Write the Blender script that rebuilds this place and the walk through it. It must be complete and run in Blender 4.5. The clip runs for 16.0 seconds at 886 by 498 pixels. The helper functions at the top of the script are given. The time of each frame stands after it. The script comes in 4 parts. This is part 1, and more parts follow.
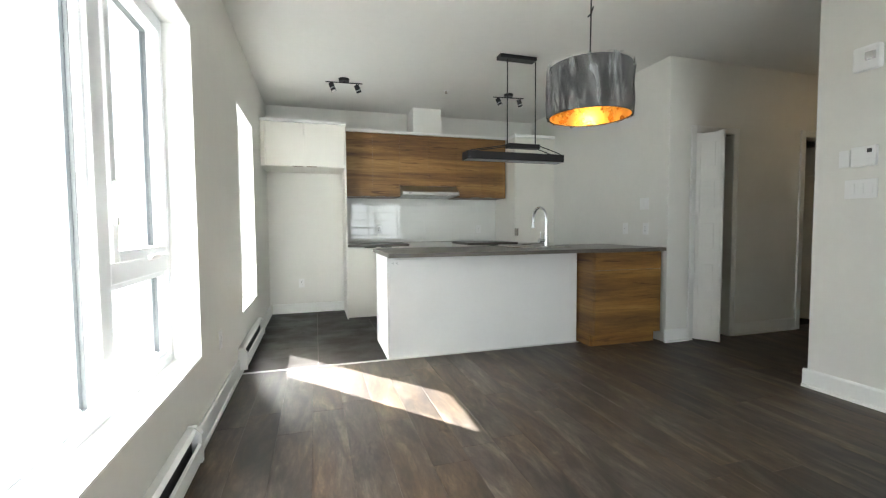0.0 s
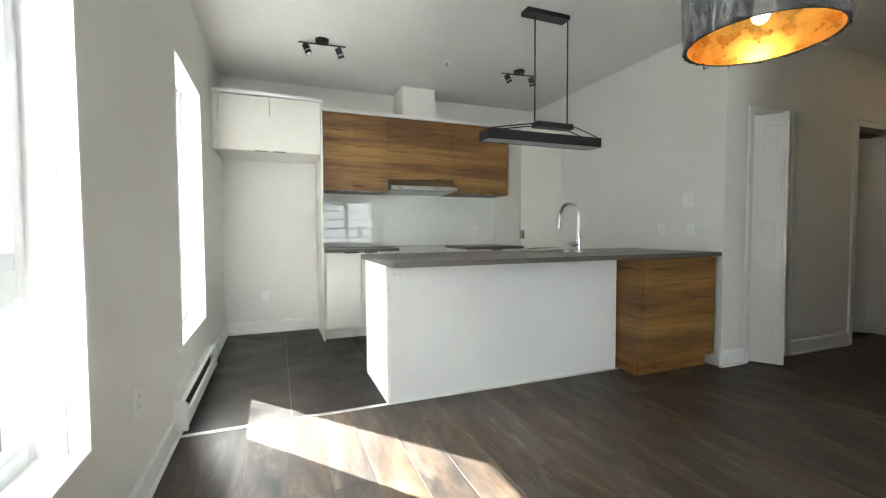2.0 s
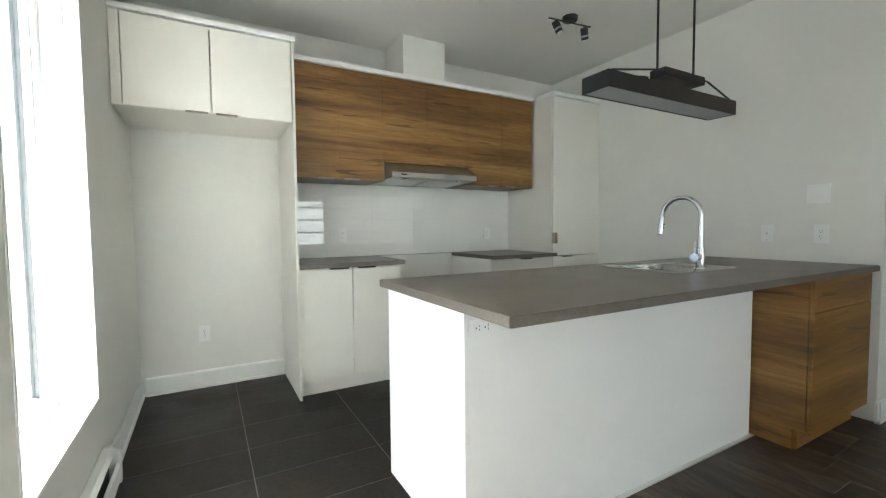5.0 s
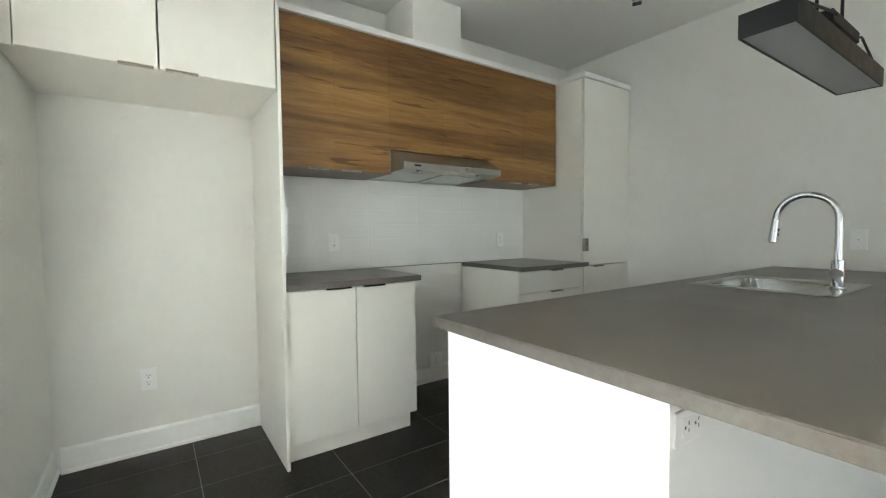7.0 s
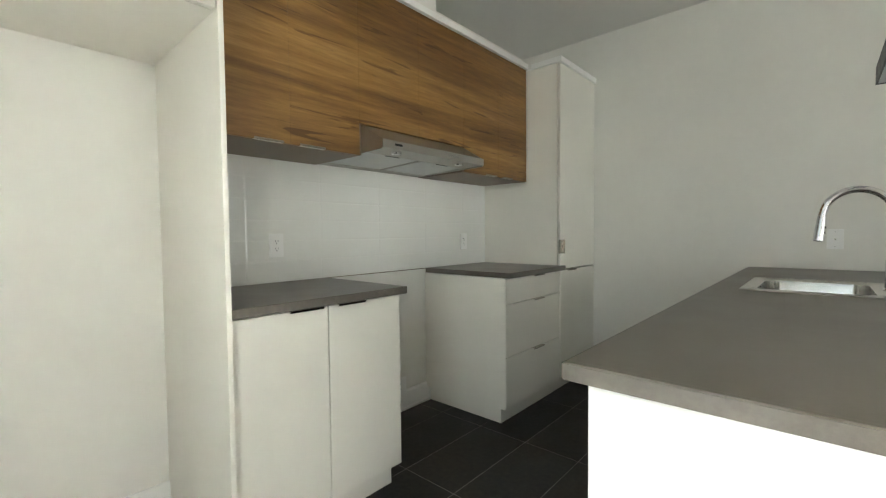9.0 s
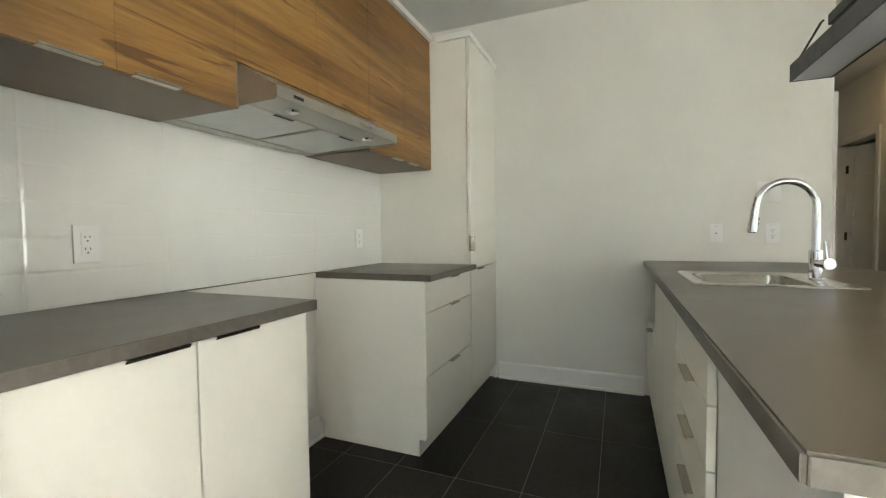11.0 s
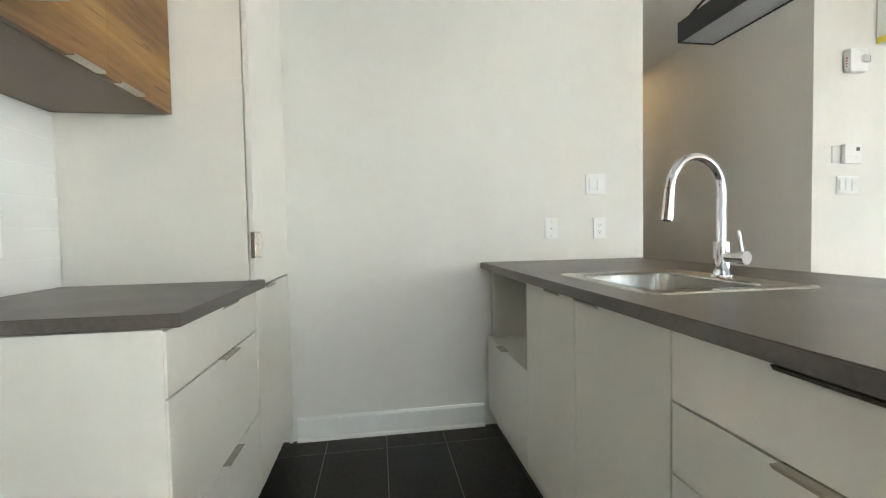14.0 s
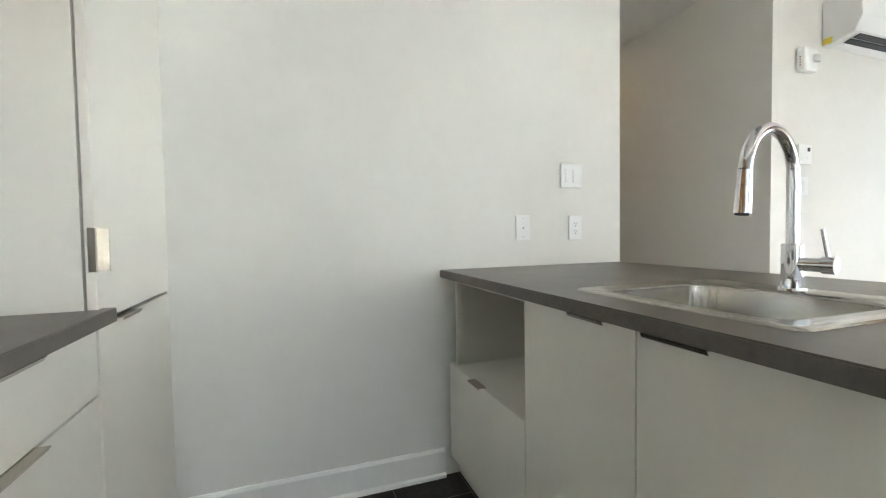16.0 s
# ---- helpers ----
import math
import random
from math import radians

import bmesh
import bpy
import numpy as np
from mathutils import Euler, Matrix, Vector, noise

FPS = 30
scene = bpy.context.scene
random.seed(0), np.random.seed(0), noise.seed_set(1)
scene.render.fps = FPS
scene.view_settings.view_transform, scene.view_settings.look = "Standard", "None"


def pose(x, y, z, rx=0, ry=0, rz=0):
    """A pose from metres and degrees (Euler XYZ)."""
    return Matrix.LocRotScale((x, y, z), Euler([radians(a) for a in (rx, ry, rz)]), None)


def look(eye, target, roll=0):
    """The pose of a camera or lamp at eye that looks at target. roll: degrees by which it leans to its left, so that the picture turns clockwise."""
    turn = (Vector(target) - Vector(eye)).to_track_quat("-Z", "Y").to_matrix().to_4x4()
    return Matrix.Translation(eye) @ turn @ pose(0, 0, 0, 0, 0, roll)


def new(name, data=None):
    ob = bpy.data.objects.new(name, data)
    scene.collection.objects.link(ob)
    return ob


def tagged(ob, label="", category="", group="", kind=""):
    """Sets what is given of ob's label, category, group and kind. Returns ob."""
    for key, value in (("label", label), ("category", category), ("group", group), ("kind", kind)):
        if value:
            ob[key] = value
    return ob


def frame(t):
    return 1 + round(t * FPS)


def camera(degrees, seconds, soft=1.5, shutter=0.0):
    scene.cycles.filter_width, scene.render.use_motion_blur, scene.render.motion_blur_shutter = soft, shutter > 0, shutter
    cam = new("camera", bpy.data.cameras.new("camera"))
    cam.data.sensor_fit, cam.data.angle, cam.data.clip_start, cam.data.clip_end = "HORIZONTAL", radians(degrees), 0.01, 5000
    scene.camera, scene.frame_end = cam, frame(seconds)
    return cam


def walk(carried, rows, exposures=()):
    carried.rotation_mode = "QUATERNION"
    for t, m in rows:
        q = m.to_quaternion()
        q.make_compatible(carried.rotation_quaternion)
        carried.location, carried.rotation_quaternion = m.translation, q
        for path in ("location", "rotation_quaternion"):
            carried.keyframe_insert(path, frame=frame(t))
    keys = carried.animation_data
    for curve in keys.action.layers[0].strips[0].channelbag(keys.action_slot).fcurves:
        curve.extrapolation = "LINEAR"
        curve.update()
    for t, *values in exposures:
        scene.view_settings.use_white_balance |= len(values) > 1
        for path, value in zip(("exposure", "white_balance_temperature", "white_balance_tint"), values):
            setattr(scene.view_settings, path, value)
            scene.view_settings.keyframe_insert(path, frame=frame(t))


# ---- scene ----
cam = camera(92.5, 16.0, soft=1.2)
PATH = [
    (0, (0.133, -0.396, 1.113), (0.706, 1.517, 1.011), -0.4),
    (0.5, (0.101, -0.159, 1.09), (0.718, 1.741, 0.999), -0.3),
    (1, (0.097, 0.068, 1.082), (0.752, 1.955, 0.992), -0.4),
    (1.5, (0.092, 0.31, 1.09), (0.786, 2.184, 1.005), -0.4),
    (2, (0.067, 0.547, 1.082), (0.796, 2.407, 0.999), -0.3),
    (2.5, (0.054, 0.79, 1.095), (0.82, 2.635, 1.011), -0.3),
    (3, (0.057, 1.041, 1.112), (0.864, 2.869, 1.024), -0.3),
    (3.5, (0.039, 1.272, 1.116), (0.892, 3.079, 1.029), -0.3),
    (4, (-0.004, 1.511, 1.139), (0.898, 3.294, 1.043), -0.4),
    (6.5, (-0.037, 2.559, 1.156), (1.045, 4.238, 1.069), -0.6),
    (7, (-0.022, 2.747, 1.166), (1.109, 4.394, 1.078), -0.6),
    (7.5, (-0.031, 2.899, 1.172), (1.155, 4.507, 1.074), -0.5),
    (8, (-0.052, 3.098, 1.16), (1.242, 4.621, 1.076), -0.5),
    (10.5, (0.083, 3.854, 1.129), (1.842, 4.802, 1.044), -0.6),
    (11, (0.189, 3.966, 1.116), (2.036, 4.729, 1.036), -0.7),
    (11.5, (0.283, 4.087, 1.122), (2.195, 4.667, 1.033), -0.7),
    (12, (0.397, 4.194, 1.111), (2.355, 4.594, 1.025), -0.8),
    (12.5, (0.547, 4.26, 1.086), (2.534, 4.478, 1.014), -0.9),
    (13, (0.727, 4.304, 1.098), (2.725, 4.329, 1.023), -0.9),
    (13.5, (0.882, 4.333, 1.091), (2.874, 4.179, 1.014), -1.1),
    (14, (1.037, 4.361, 1.073), (3.013, 4.06, 0.999), -1.1),
    (14.5, (1.204, 4.35, 1.05), (3.16, 3.94, 0.978), -1.2),
    (15, (1.335, 4.335, 1.053), (3.274, 3.847, 0.988), -1.2),
    (15.5, (1.459, 4.361, 1.054), (3.375, 3.789, 0.983), -1.0),
    (16, (1.579, 4.416, 1.067), (3.46, 3.738, 0.994), -0.9),
]
EXPOSURES = [(0.0, 3.8, 6200, 8), (4.0, 3.77, 6200, 7), (7.0, 3.74, 6250, 5), (8.0, 3.74, 6400, 6), (11.0, 4.2, 6800, 6), (12.5, 4.62, 6700, 7), (14.5, 4.75, 6250, 9), (16.0, 4.72, 6200, 10)]
walk(cam, [(t, look(eye, target, roll)) for t, eye, target, roll in PATH], EXPOSURES)

# ---- world and light ----
world = bpy.data.worlds.new("sky")
scene.world = world
world.use_nodes = True
wn = world.node_tree.nodes
sky = wn.new("ShaderNodeTexSky")
sky.sky_type = "NISHITA"
sky.sun_disc = False
sky.dust_density = 1.6
SUN_TO = Vector((-0.785, 0.922, 1.0)).normalized()
sky.sun_elevation = math.asin(SUN_TO.z)
sky.sun_rotation = math.atan2(SUN_TO.x, SUN_TO.y)
wn["Background"].inputs[1].default_value = 0.028
world.node_tree.links.new(sky.outputs[0], wn["Background"].inputs[0])


def lamp_object(name, kind, energy, colour, matrix, **settings):
    data = bpy.data.lights.new(name, kind)
    data.energy, data.color = energy, colour
    for key, value in settings.items():
        if key == "size":
            data.size = value
        elif key == "size_y":
            data.size_y = value
        elif key == "angle":
            data.angle = value
        elif key == "radius":
            data.shadow_soft_size = value
        elif key == "shape":
            data.shape = value
    ob = new(name, data)
    ob.matrix_world = matrix
    return ob


lamp_object("sun", "SUN", 5.0, (1.0, 0.975, 0.94), look((0, 0, 0), -SUN_TO), angle=radians(0.53))
# skylight entering the kitchen window and the patio door
lamp_object("window_daylight", "AREA", 0.42, (0.82, 0.93, 1.0), look((-0.95, 3.8, 1.5), (1.0, 3.8, 0.95)), shape="RECTANGLE", size=0.75, size_y=1.55)
lamp_object("window_daylight", "AREA", 3.8, (0.95, 0.98, 1.0), look((2.17, -4.0, 1.1), (1.6, 2.0, 1.05)), shape="RECTANGLE", size=1.9, size_y=2.0)


# ---- materials ----
def material(name, colour=(0.8, 0.8, 0.8), rough=0.5, metal=0.0, var=0.0, scale=4.0, bump=0.0, bump_scale=60.0, coat=0.0, spec=0.5):
    m = bpy.data.materials.new(name)
    m.use_nodes = True
    n, l = m.node_tree.nodes, m.node_tree.links
    b = n["Principled BSDF"]
    b.inputs["Base Color"].default_value = (*colour, 1)
    b.inputs["Roughness"].default_value = rough
    b.inputs["Metallic"].default_value = metal
    b.inputs["Coat Weight"].default_value = coat
    b.inputs["Specular IOR Level"].default_value = spec
    geo = n.new("ShaderNodeNewGeometry")
    if var:
        big, small = n.new("ShaderNodeTexNoise"), n.new("ShaderNodeTexNoise")
        big.inputs["Scale"].default_value, small.inputs["Scale"].default_value = scale, scale * 14
        big.inputs["Detail"].default_value, small.inputs["Detail"].default_value = 5, 3
        add = n.new("ShaderNodeMath")
        add.operation = "MULTIPLY_ADD"
        add.inputs[1].default_value = 0.45
        l.new(geo.outputs["Position"], big.inputs["Vector"])
        l.new(geo.outputs["Position"], small.inputs["Vector"])
        l.new(small.outputs["Fac"], add.inputs[0])
        l.new(big.outputs["Fac"], add.inputs[2])
        ramp = n.new("ShaderNodeValToRGB")
        lo, hi = ramp.color_ramp.elements
        lo.position, hi.position = 0.55, 0.9
        lo.color = (*[c * (1 - var) for c in colour], 1)
        hi.color = (*[min(1, c * (1 + var)) for c in colour], 1)
        l.new(add.outputs[0], ramp.inputs[0])
        l.new(ramp.outputs[0], b.inputs["Base Color"])
        rr = n.new("ShaderNodeMapRange")
        rr.inputs[1].default_value, rr.inputs[2].default_value = 0.3, 0.7
        spread = 0.02 + 0.2 * var
        rr.inputs[3].default_value, rr.inputs[4].default_value = max(0, rough - spread), min(1, rough + spread)
        l.new(big.outputs["Fac"], rr.inputs[0])
        l.new(rr.outputs[0], b.inputs["Roughness"])
    if bump:
        t, bp = n.new("ShaderNodeTexNoise"), n.new("ShaderNodeBump")
        t.inputs["Scale"].default_value, t.inputs["Detail"].default_value = bump_scale, 4
        bp.inputs["Strength"].default_value, bp.inputs["Distance"].default_value = bump, 0.002
        l.new(geo.outputs["Position"], t.inputs["Vector"])
        l.new(t.outputs["Fac"], bp.inputs["Height"])
        l.new(bp.outputs[0], b.inputs["Normal"])
    return m


def grain_material(name, stops, along, across, sum_xy, rough, bump=0.15, streak=0.7, tone=0.25):
    """Wood grain: noise stretched along the board, dark cracks, and a tone of its own for every piece."""
    m = bpy.data.materials.new(name)
    m.use_nodes = True
    n, l = m.node_tree.nodes, m.node_tree.links
    b = n["Principled BSDF"]
    geo, info = n.new("ShaderNodeNewGeometry"), n.new("ShaderNodeObjectInfo")
    sep, com = n.new("ShaderNodeSeparateXYZ"), n.new("ShaderNodeCombineXYZ")
    l.new(geo.outputs["Position"], sep.inputs[0])

    def maths(op, a, c, d=None):
        k = n.new("ShaderNodeMath")
        k.operation = op
        for i, v in enumerate((a, c, d)):
            if v is None:
                continue
            if isinstance(v, (int, float)):
                k.inputs[i].default_value = v
            else:
                l.new(v, k.inputs[i])
        return k.outputs[0]

    shift = maths("MULTIPLY", info.outputs["Random"], 37.0)
    if sum_xy:
        u, v = maths("ADD", sep.outputs[0], sep.outputs[1]), sep.outputs[2]
        shift = 0.0
    else:
        u, v = sep.outputs[1], sep.outputs[0]
    l.new(maths("MULTIPLY_ADD", u, along, shift), com.inputs[0])
    l.new(maths("MULTIPLY_ADD", v, across, shift), com.inputs[1])
    l.new(maths("MULTIPLY", info.outputs["Random"], 0.03 if sum_xy else 9.0), com.inputs[2])

    def noise_of(scale, detail, rough_=0.6, dist=0.0):
        k = n.new("ShaderNodeTexNoise")
        k.inputs["Scale"].default_value, k.inputs["Detail"].default_value = scale, detail
        k.inputs["Roughness"].default_value, k.inputs["Distortion"].default_value = rough_, dist
        l.new(com.outputs[0], k.inputs["Vector"])
        return k.outputs["Fac"]

    wide, fine, crack = noise_of(0.6, 6, 0.62, 0.45 if sum_xy else 1.2), noise_of(5.5 if sum_xy else 3.6, 8, 0.78, 0.4), noise_of(2.2 if sum_xy else 1.3, 4, 0.55, 0.9)
    mix = maths("ADD", maths("MULTIPLY", wide, 0.68 if sum_xy else 0.62), maths("MULTIPLY", fine, 0.32 if sum_xy else 0.38))
    mix = maths("ADD", mix, maths("MULTIPLY", maths("SUBTRACT", info.outputs["Random"], 0.5), tone * 0.4))
    ramp = n.new("ShaderNodeValToRGB")
    els = ramp.color_ramp.elements
    while len(els) < len(stops):
        els.new(0.5)
    for e, (p, c) in zip(els, stops):
        e.position, e.color = p, (*c, 1)
    l.new(mix, ramp.inputs[0])
    cr = n.new("ShaderNodeMapRange")
    cr.inputs[1].default_value, cr.inputs[2].default_value = (0.625, 0.665) if sum_xy else (0.66, 0.74)
    l.new(crack, cr.inputs[0])
    dark = n.new("ShaderNodeMixRGB")
    dark.blend_type = "MULTIPLY"
    dark.inputs[2].default_value = (0.36, 0.28, 0.22, 1)
    l.new(maths("MULTIPLY", cr.outputs[0], streak), dark.inputs[0])
    l.new(ramp.outputs[0], dark.inputs[1])
    # patches of warmer brown between the grey ones
    warm, patch = n.new("ShaderNodeMixRGB"), n.new("ShaderNodeMapRange")
    warm.blend_type = "MULTIPLY"
    warm.inputs[2].default_value = (1.0, 0.95, 0.88, 1) if sum_xy else (1.0, 0.82, 0.60, 1)
    patch.inputs[1].default_value, patch.inputs[2].default_value = 0.42, 0.62
    l.new(noise_of(0.35, 3, 0.5, 0.6), patch.inputs[0])
    l.new(patch.outputs[0], warm.inputs[0])
    l.new(dark.outputs[0], warm.inputs[1])
    l.new(warm.outputs[0], b.inputs["Base Color"])
    rr = n.new("ShaderNodeMapRange")
    rr.inputs[3].default_value, rr.inputs[4].default_value = rough - 0.08, rough + 0.1
    l.new(fine, rr.inputs[0])
    l.new(rr.outputs[0], b.inputs["Roughness"])
    bp = n.new("ShaderNodeBump")
    bp.inputs["Strength"].default_value, bp.inputs["Distance"].default_value = bump, 0.001
    l.new(fine, bp.inputs["Height"])
    l.new(bp.outputs[0], b.inputs["Normal"])
    return m


def glass_material(name, colour=(1, 1, 1), rough=0.0, ior=1.45):
    m = bpy.data.materials.new(name)
    m.use_nodes = True
    n, l = m.node_tree.nodes, m.node_tree.links
    b = n["Principled BSDF"]
    b.inputs["Base Color"].default_value = (*colour, 1)
    b.inputs["Roughness"].default_value, b.inputs["IOR"].default_value = rough, ior
    b.inputs["Transmission Weight"].default_value = 1.0
    return m


def film_material(name):
    """Thin clear wrapping: mostly see-through, glossy on its creases."""
    m = bpy.data.materials.new(name)
    m.use_nodes = True
    n, l = m.node_tree.nodes, m.node_tree.links
    clear, gloss, mix, fres = n.new("ShaderNodeBsdfTransparent"), n.new("ShaderNodeBsdfGlossy"), n.new("ShaderNodeMixShader"), n.new("ShaderNodeFresnel")
    gloss.inputs["Roughness"].default_value = 0.08
    fres.inputs["IOR"].default_value = 1.6
    geo, t, bp = n.new("ShaderNodeNewGeometry"), n.new("ShaderNodeTexNoise"), n.new("ShaderNodeBump")
    t.inputs["Scale"].default_value, t.inputs["Detail"].default_value, t.inputs["Distortion"].default_value = 22, 5, 1.6
    bp.inputs["Strength"].default_value, bp.inputs["Distance"].default_value = 1.0, 0.02
    l.new(geo.outputs["Position"], t.inputs["Vector"])
    l.new(t.outputs["Fac"], bp.inputs["Height"])
    l.new(bp.outputs[0], gloss.inputs["Normal"])
    l.new(bp.outputs[0], fres.inputs["Normal"])
    # milky where the sheet lies in folds, clear between them
    sep, com, fold = n.new("ShaderNodeSeparateXYZ"), n.new("ShaderNodeCombineXYZ"), n.new("ShaderNodeTexNoise")
    l.new(geo.outputs["Position"], sep.inputs[0])
    for k, f in ((0, 20.0), (1, 20.0), (2, 3.5)):
        mul = n.new("ShaderNodeMath")
        mul.operation = "MULTIPLY"
        mul.inputs[1].default_value = f
        l.new(sep.outputs[k], mul.inputs[0])
        l.new(mul.outputs[0], com.inputs[k])
    l.new(com.outputs[0], fold.inputs["Vector"])
    fold.inputs["Scale"].default_value, fold.inputs["Detail"].default_value, fold.inputs["Distortion"].default_value = 1.0, 4, 1.2
    rng = n.new("ShaderNodeMapRange")
    rng.inputs[1].default_value, rng.inputs[2].default_value, rng.inputs[3].default_value, rng.inputs[4].default_value = 0.46, 0.64, 0.04, 0.42
    l.new(fold.outputs["Fac"], rng.inputs[0])
    milk, body = n.new("ShaderNodeBsdfDiffuse"), n.new("ShaderNodeMixShader")
    milk.inputs[0].default_value = (0.62, 0.63, 0.64, 1)
    l.new(rng.outputs[0], body.inputs[0])
    l.new(clear.outputs[0], body.inputs[1])
    l.new(milk.outputs[0], body.inputs[2])
    l.new(fres.outputs[0], mix.inputs[0])
    l.new(body.outputs[0], mix.inputs[1])
    l.new(gloss.outputs[0], mix.inputs[2])
    l.new(mix.outputs[0], n["Material Output"].inputs[0])
    return m


def glow_material(name, colour, strength):
    m = bpy.data.materials.new(name)
    m.use_nodes = True
    b = m.node_tree.nodes["Principled BSDF"]
    b.inputs["Base Color"].default_value = (*colour, 1)
    b.inputs["Emission Color"].default_value = (*colour, 1)
    b.inputs["Emission Strength"].default_value = strength
    return m


PAINT = material("wall_paint", (0.73, 0.72, 0.67), 0.6, var=0.02, scale=1.5, bump=0.12, bump_scale=220)
CEILING = material("ceiling_paint", (0.75, 0.74, 0.70), 0.8, var=0.02, scale=1.2, bump=0.15, bump_scale=160)
TRIM = material("trim_paint", (0.80, 0.80, 0.77), 0.35, var=0.02, scale=3, bump=0.05, bump_scale=90)
MELAMINE = material("white_melamine", (0.755, 0.735, 0.665), 0.38, var=0.015, scale=3, bump=0.04, bump_scale=300)
PANEL = material("white_panel", (0.80, 0.80, 0.78), 0.42, var=0.015, scale=2.5, bump=0.04, bump_scale=300)
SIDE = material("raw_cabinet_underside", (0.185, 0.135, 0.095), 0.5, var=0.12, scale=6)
COUNTER = material("grey_laminate", (0.108, 0.093, 0.075), 0.34, var=0.06, scale=5, bump=0.06, bump_scale=260)
EDGE = material("mottled_laminate_edge", (0.113, 0.100, 0.084), 0.40, var=0.12, scale=70, bump=0.12, bump_scale=220)
TILE_DARK = material("charcoal_tile", (0.0180, 0.0145, 0.0110), 0.46, var=0.75, scale=3.0, bump=0.16, bump_scale=45, spec=0.27)
GROUT = material("grey_grout", (0.22, 0.205, 0.185), 0.85, var=0.1, scale=20, bump=0.3, bump_scale=300)
TILE_WHITE = material("glossy_white_tile", (0.80, 0.80, 0.76), 0.05, var=0.008, scale=5, bump=0.05, bump_scale=7, coat=1.0)
GROUT_WHITE = material("white_grout", (0.77, 0.77, 0.73), 0.8, var=0.05, scale=30)
VINYL = material("white_vinyl", (0.82, 0.84, 0.85), 0.3, var=0.012, scale=4)
GASKET = material("dark_gasket", (0.17, 0.18, 0.18), 0.5, var=0.1, scale=20)
CHROME = material("chrome", (0.74, 0.74, 0.76), 0.05, 1.0, var=0.02, scale=8)
STEEL = material("brushed_steel", (0.50, 0.485, 0.45), 0.17, 1.0, var=0.05, scale=10, bump=0.05, bump_scale=300)
NICKEL = material("brushed_nickel", (0.50, 0.46, 0.40), 0.24, 1.0, var=0.05, scale=30)
HOOD = material("hood_steel", (0.44, 0.425, 0.39), 0.40, 1.0, var=0.05, scale=8, bump=0.05, bump_scale=200)
FILTER = material("aluminium_filter", (0.52, 0.53, 0.52), 0.42, 0.7, var=0.06, scale=14, bump=0.12, bump_scale=500)
BLACK = material("black_metal", (0.012, 0.012, 0.013), 0.42, var=0.2, scale=20, spec=0.4)
DIFFUSER = material("grey_acrylic_diffuser", (0.40, 0.41, 0.43), 0.4, var=0.02, scale=10)
PLASTIC = material("white_plastic", (0.80, 0.80, 0.78), 0.3, var=0.015, scale=10)
SLOT = material("dark_slot", (0.03, 0.03, 0.03), 0.6, var=0.1, scale=40)
RED = material("red_print", (0.45, 0.06, 0.05), 0.5, var=0.05, scale=40)
YELLOW = material("yellow_sticker", (0.75, 0.6, 0.08), 0.5, var=0.05, scale=40)
SHADE_OUT = material("charcoal_shade_fabric", (0.035, 0.034, 0.033), 0.7, var=0.2, scale=14, bump=0.3, bump_scale=400)
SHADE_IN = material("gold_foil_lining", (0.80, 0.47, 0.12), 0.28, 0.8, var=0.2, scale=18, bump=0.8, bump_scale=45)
FILM = film_material("clear_wrapping")
GLASS = glass_material("window_glass")
BULB = glow_material("warm_bulb", (1.0, 0.72, 0.32), 4.0)
SPOT = glow_material("warm_downlight", (1.0, 0.66, 0.30), 5.0)
SNOW = material("pale_ground", (0.10, 0.105, 0.095), 0.9, var=0.12, scale=0.4, bump=0.3, bump_scale=4)
FACADE = material("pale_facade", (0.6, 0.61, 0.62), 0.8, var=0.06, scale=0.7)
DOORPAINT = material("door_paint", (0.78, 0.775, 0.74), 0.4, var=0.02, scale=3, bump=0.05, bump_scale=120)
WOOD = grain_material("oak_laminate", ((0.34, (0.078, 0.036, 0.011)), (0.45, (0.168, 0.083, 0.021)), (0.55, (0.268, 0.141, 0.036)), (0.67, (0.40, 0.236, 0.070))), 0.85, 11.0, True, 0.42, 0.10, 0.75, 0.02)
PLANK = grain_material("vinyl_plank", ((0.36, (0.011, 0.0084, 0.0066)), (0.46, (0.034, 0.0260, 0.0195)), (0.55, (0.072, 0.057, 0.043)), (0.66, (0.16, 0.131, 0.102))), 2.3, 9.5, False, 0.48, 0.25, 0.8, 0.13)
UNDER = material("floor_underlay", (0.02, 0.017, 0.014), 0.9, var=0.1, scale=10)


# ---- mesh helpers ----
def box(bm, x0, x1, y0, y1, z0, z1, bevel=0.0):
    m = Matrix.Translation(((x0 + x1) / 2, (y0 + y1) / 2, (z0 + z1) / 2)) @ Matrix.Diagonal((x1 - x0, y1 - y0, z1 - z0, 1))
    made = bmesh.ops.create_cube(bm, size=1.0, matrix=m)
    if bevel:
        edges = list({e for v in made["verts"] for e in v.link_edges})
        bmesh.ops.bevel(bm, geom=edges, offset=bevel, segments=2, profile=0.6, affect="EDGES")
    return bm


def boxed(x0, x1, y0, y1, z0, z1, bevel=0.0):
    return box(bmesh.new(), x0, x1, y0, y1, z0, z1, bevel)


def rod(bm, a, b, r0, r1=None, seg=16, caps=True):
    a, b = Vector(a), Vector(b)
    d = b - a
    m = Matrix.Translation((a + b) / 2) @ d.to_track_quat("Z", "Y").to_matrix().to_4x4()
    bmesh.ops.create_cone(bm, cap_ends=caps, segments=seg, radius1=r0, radius2=r0 if r1 is None else r1, depth=d.length, matrix=m)
    return bm


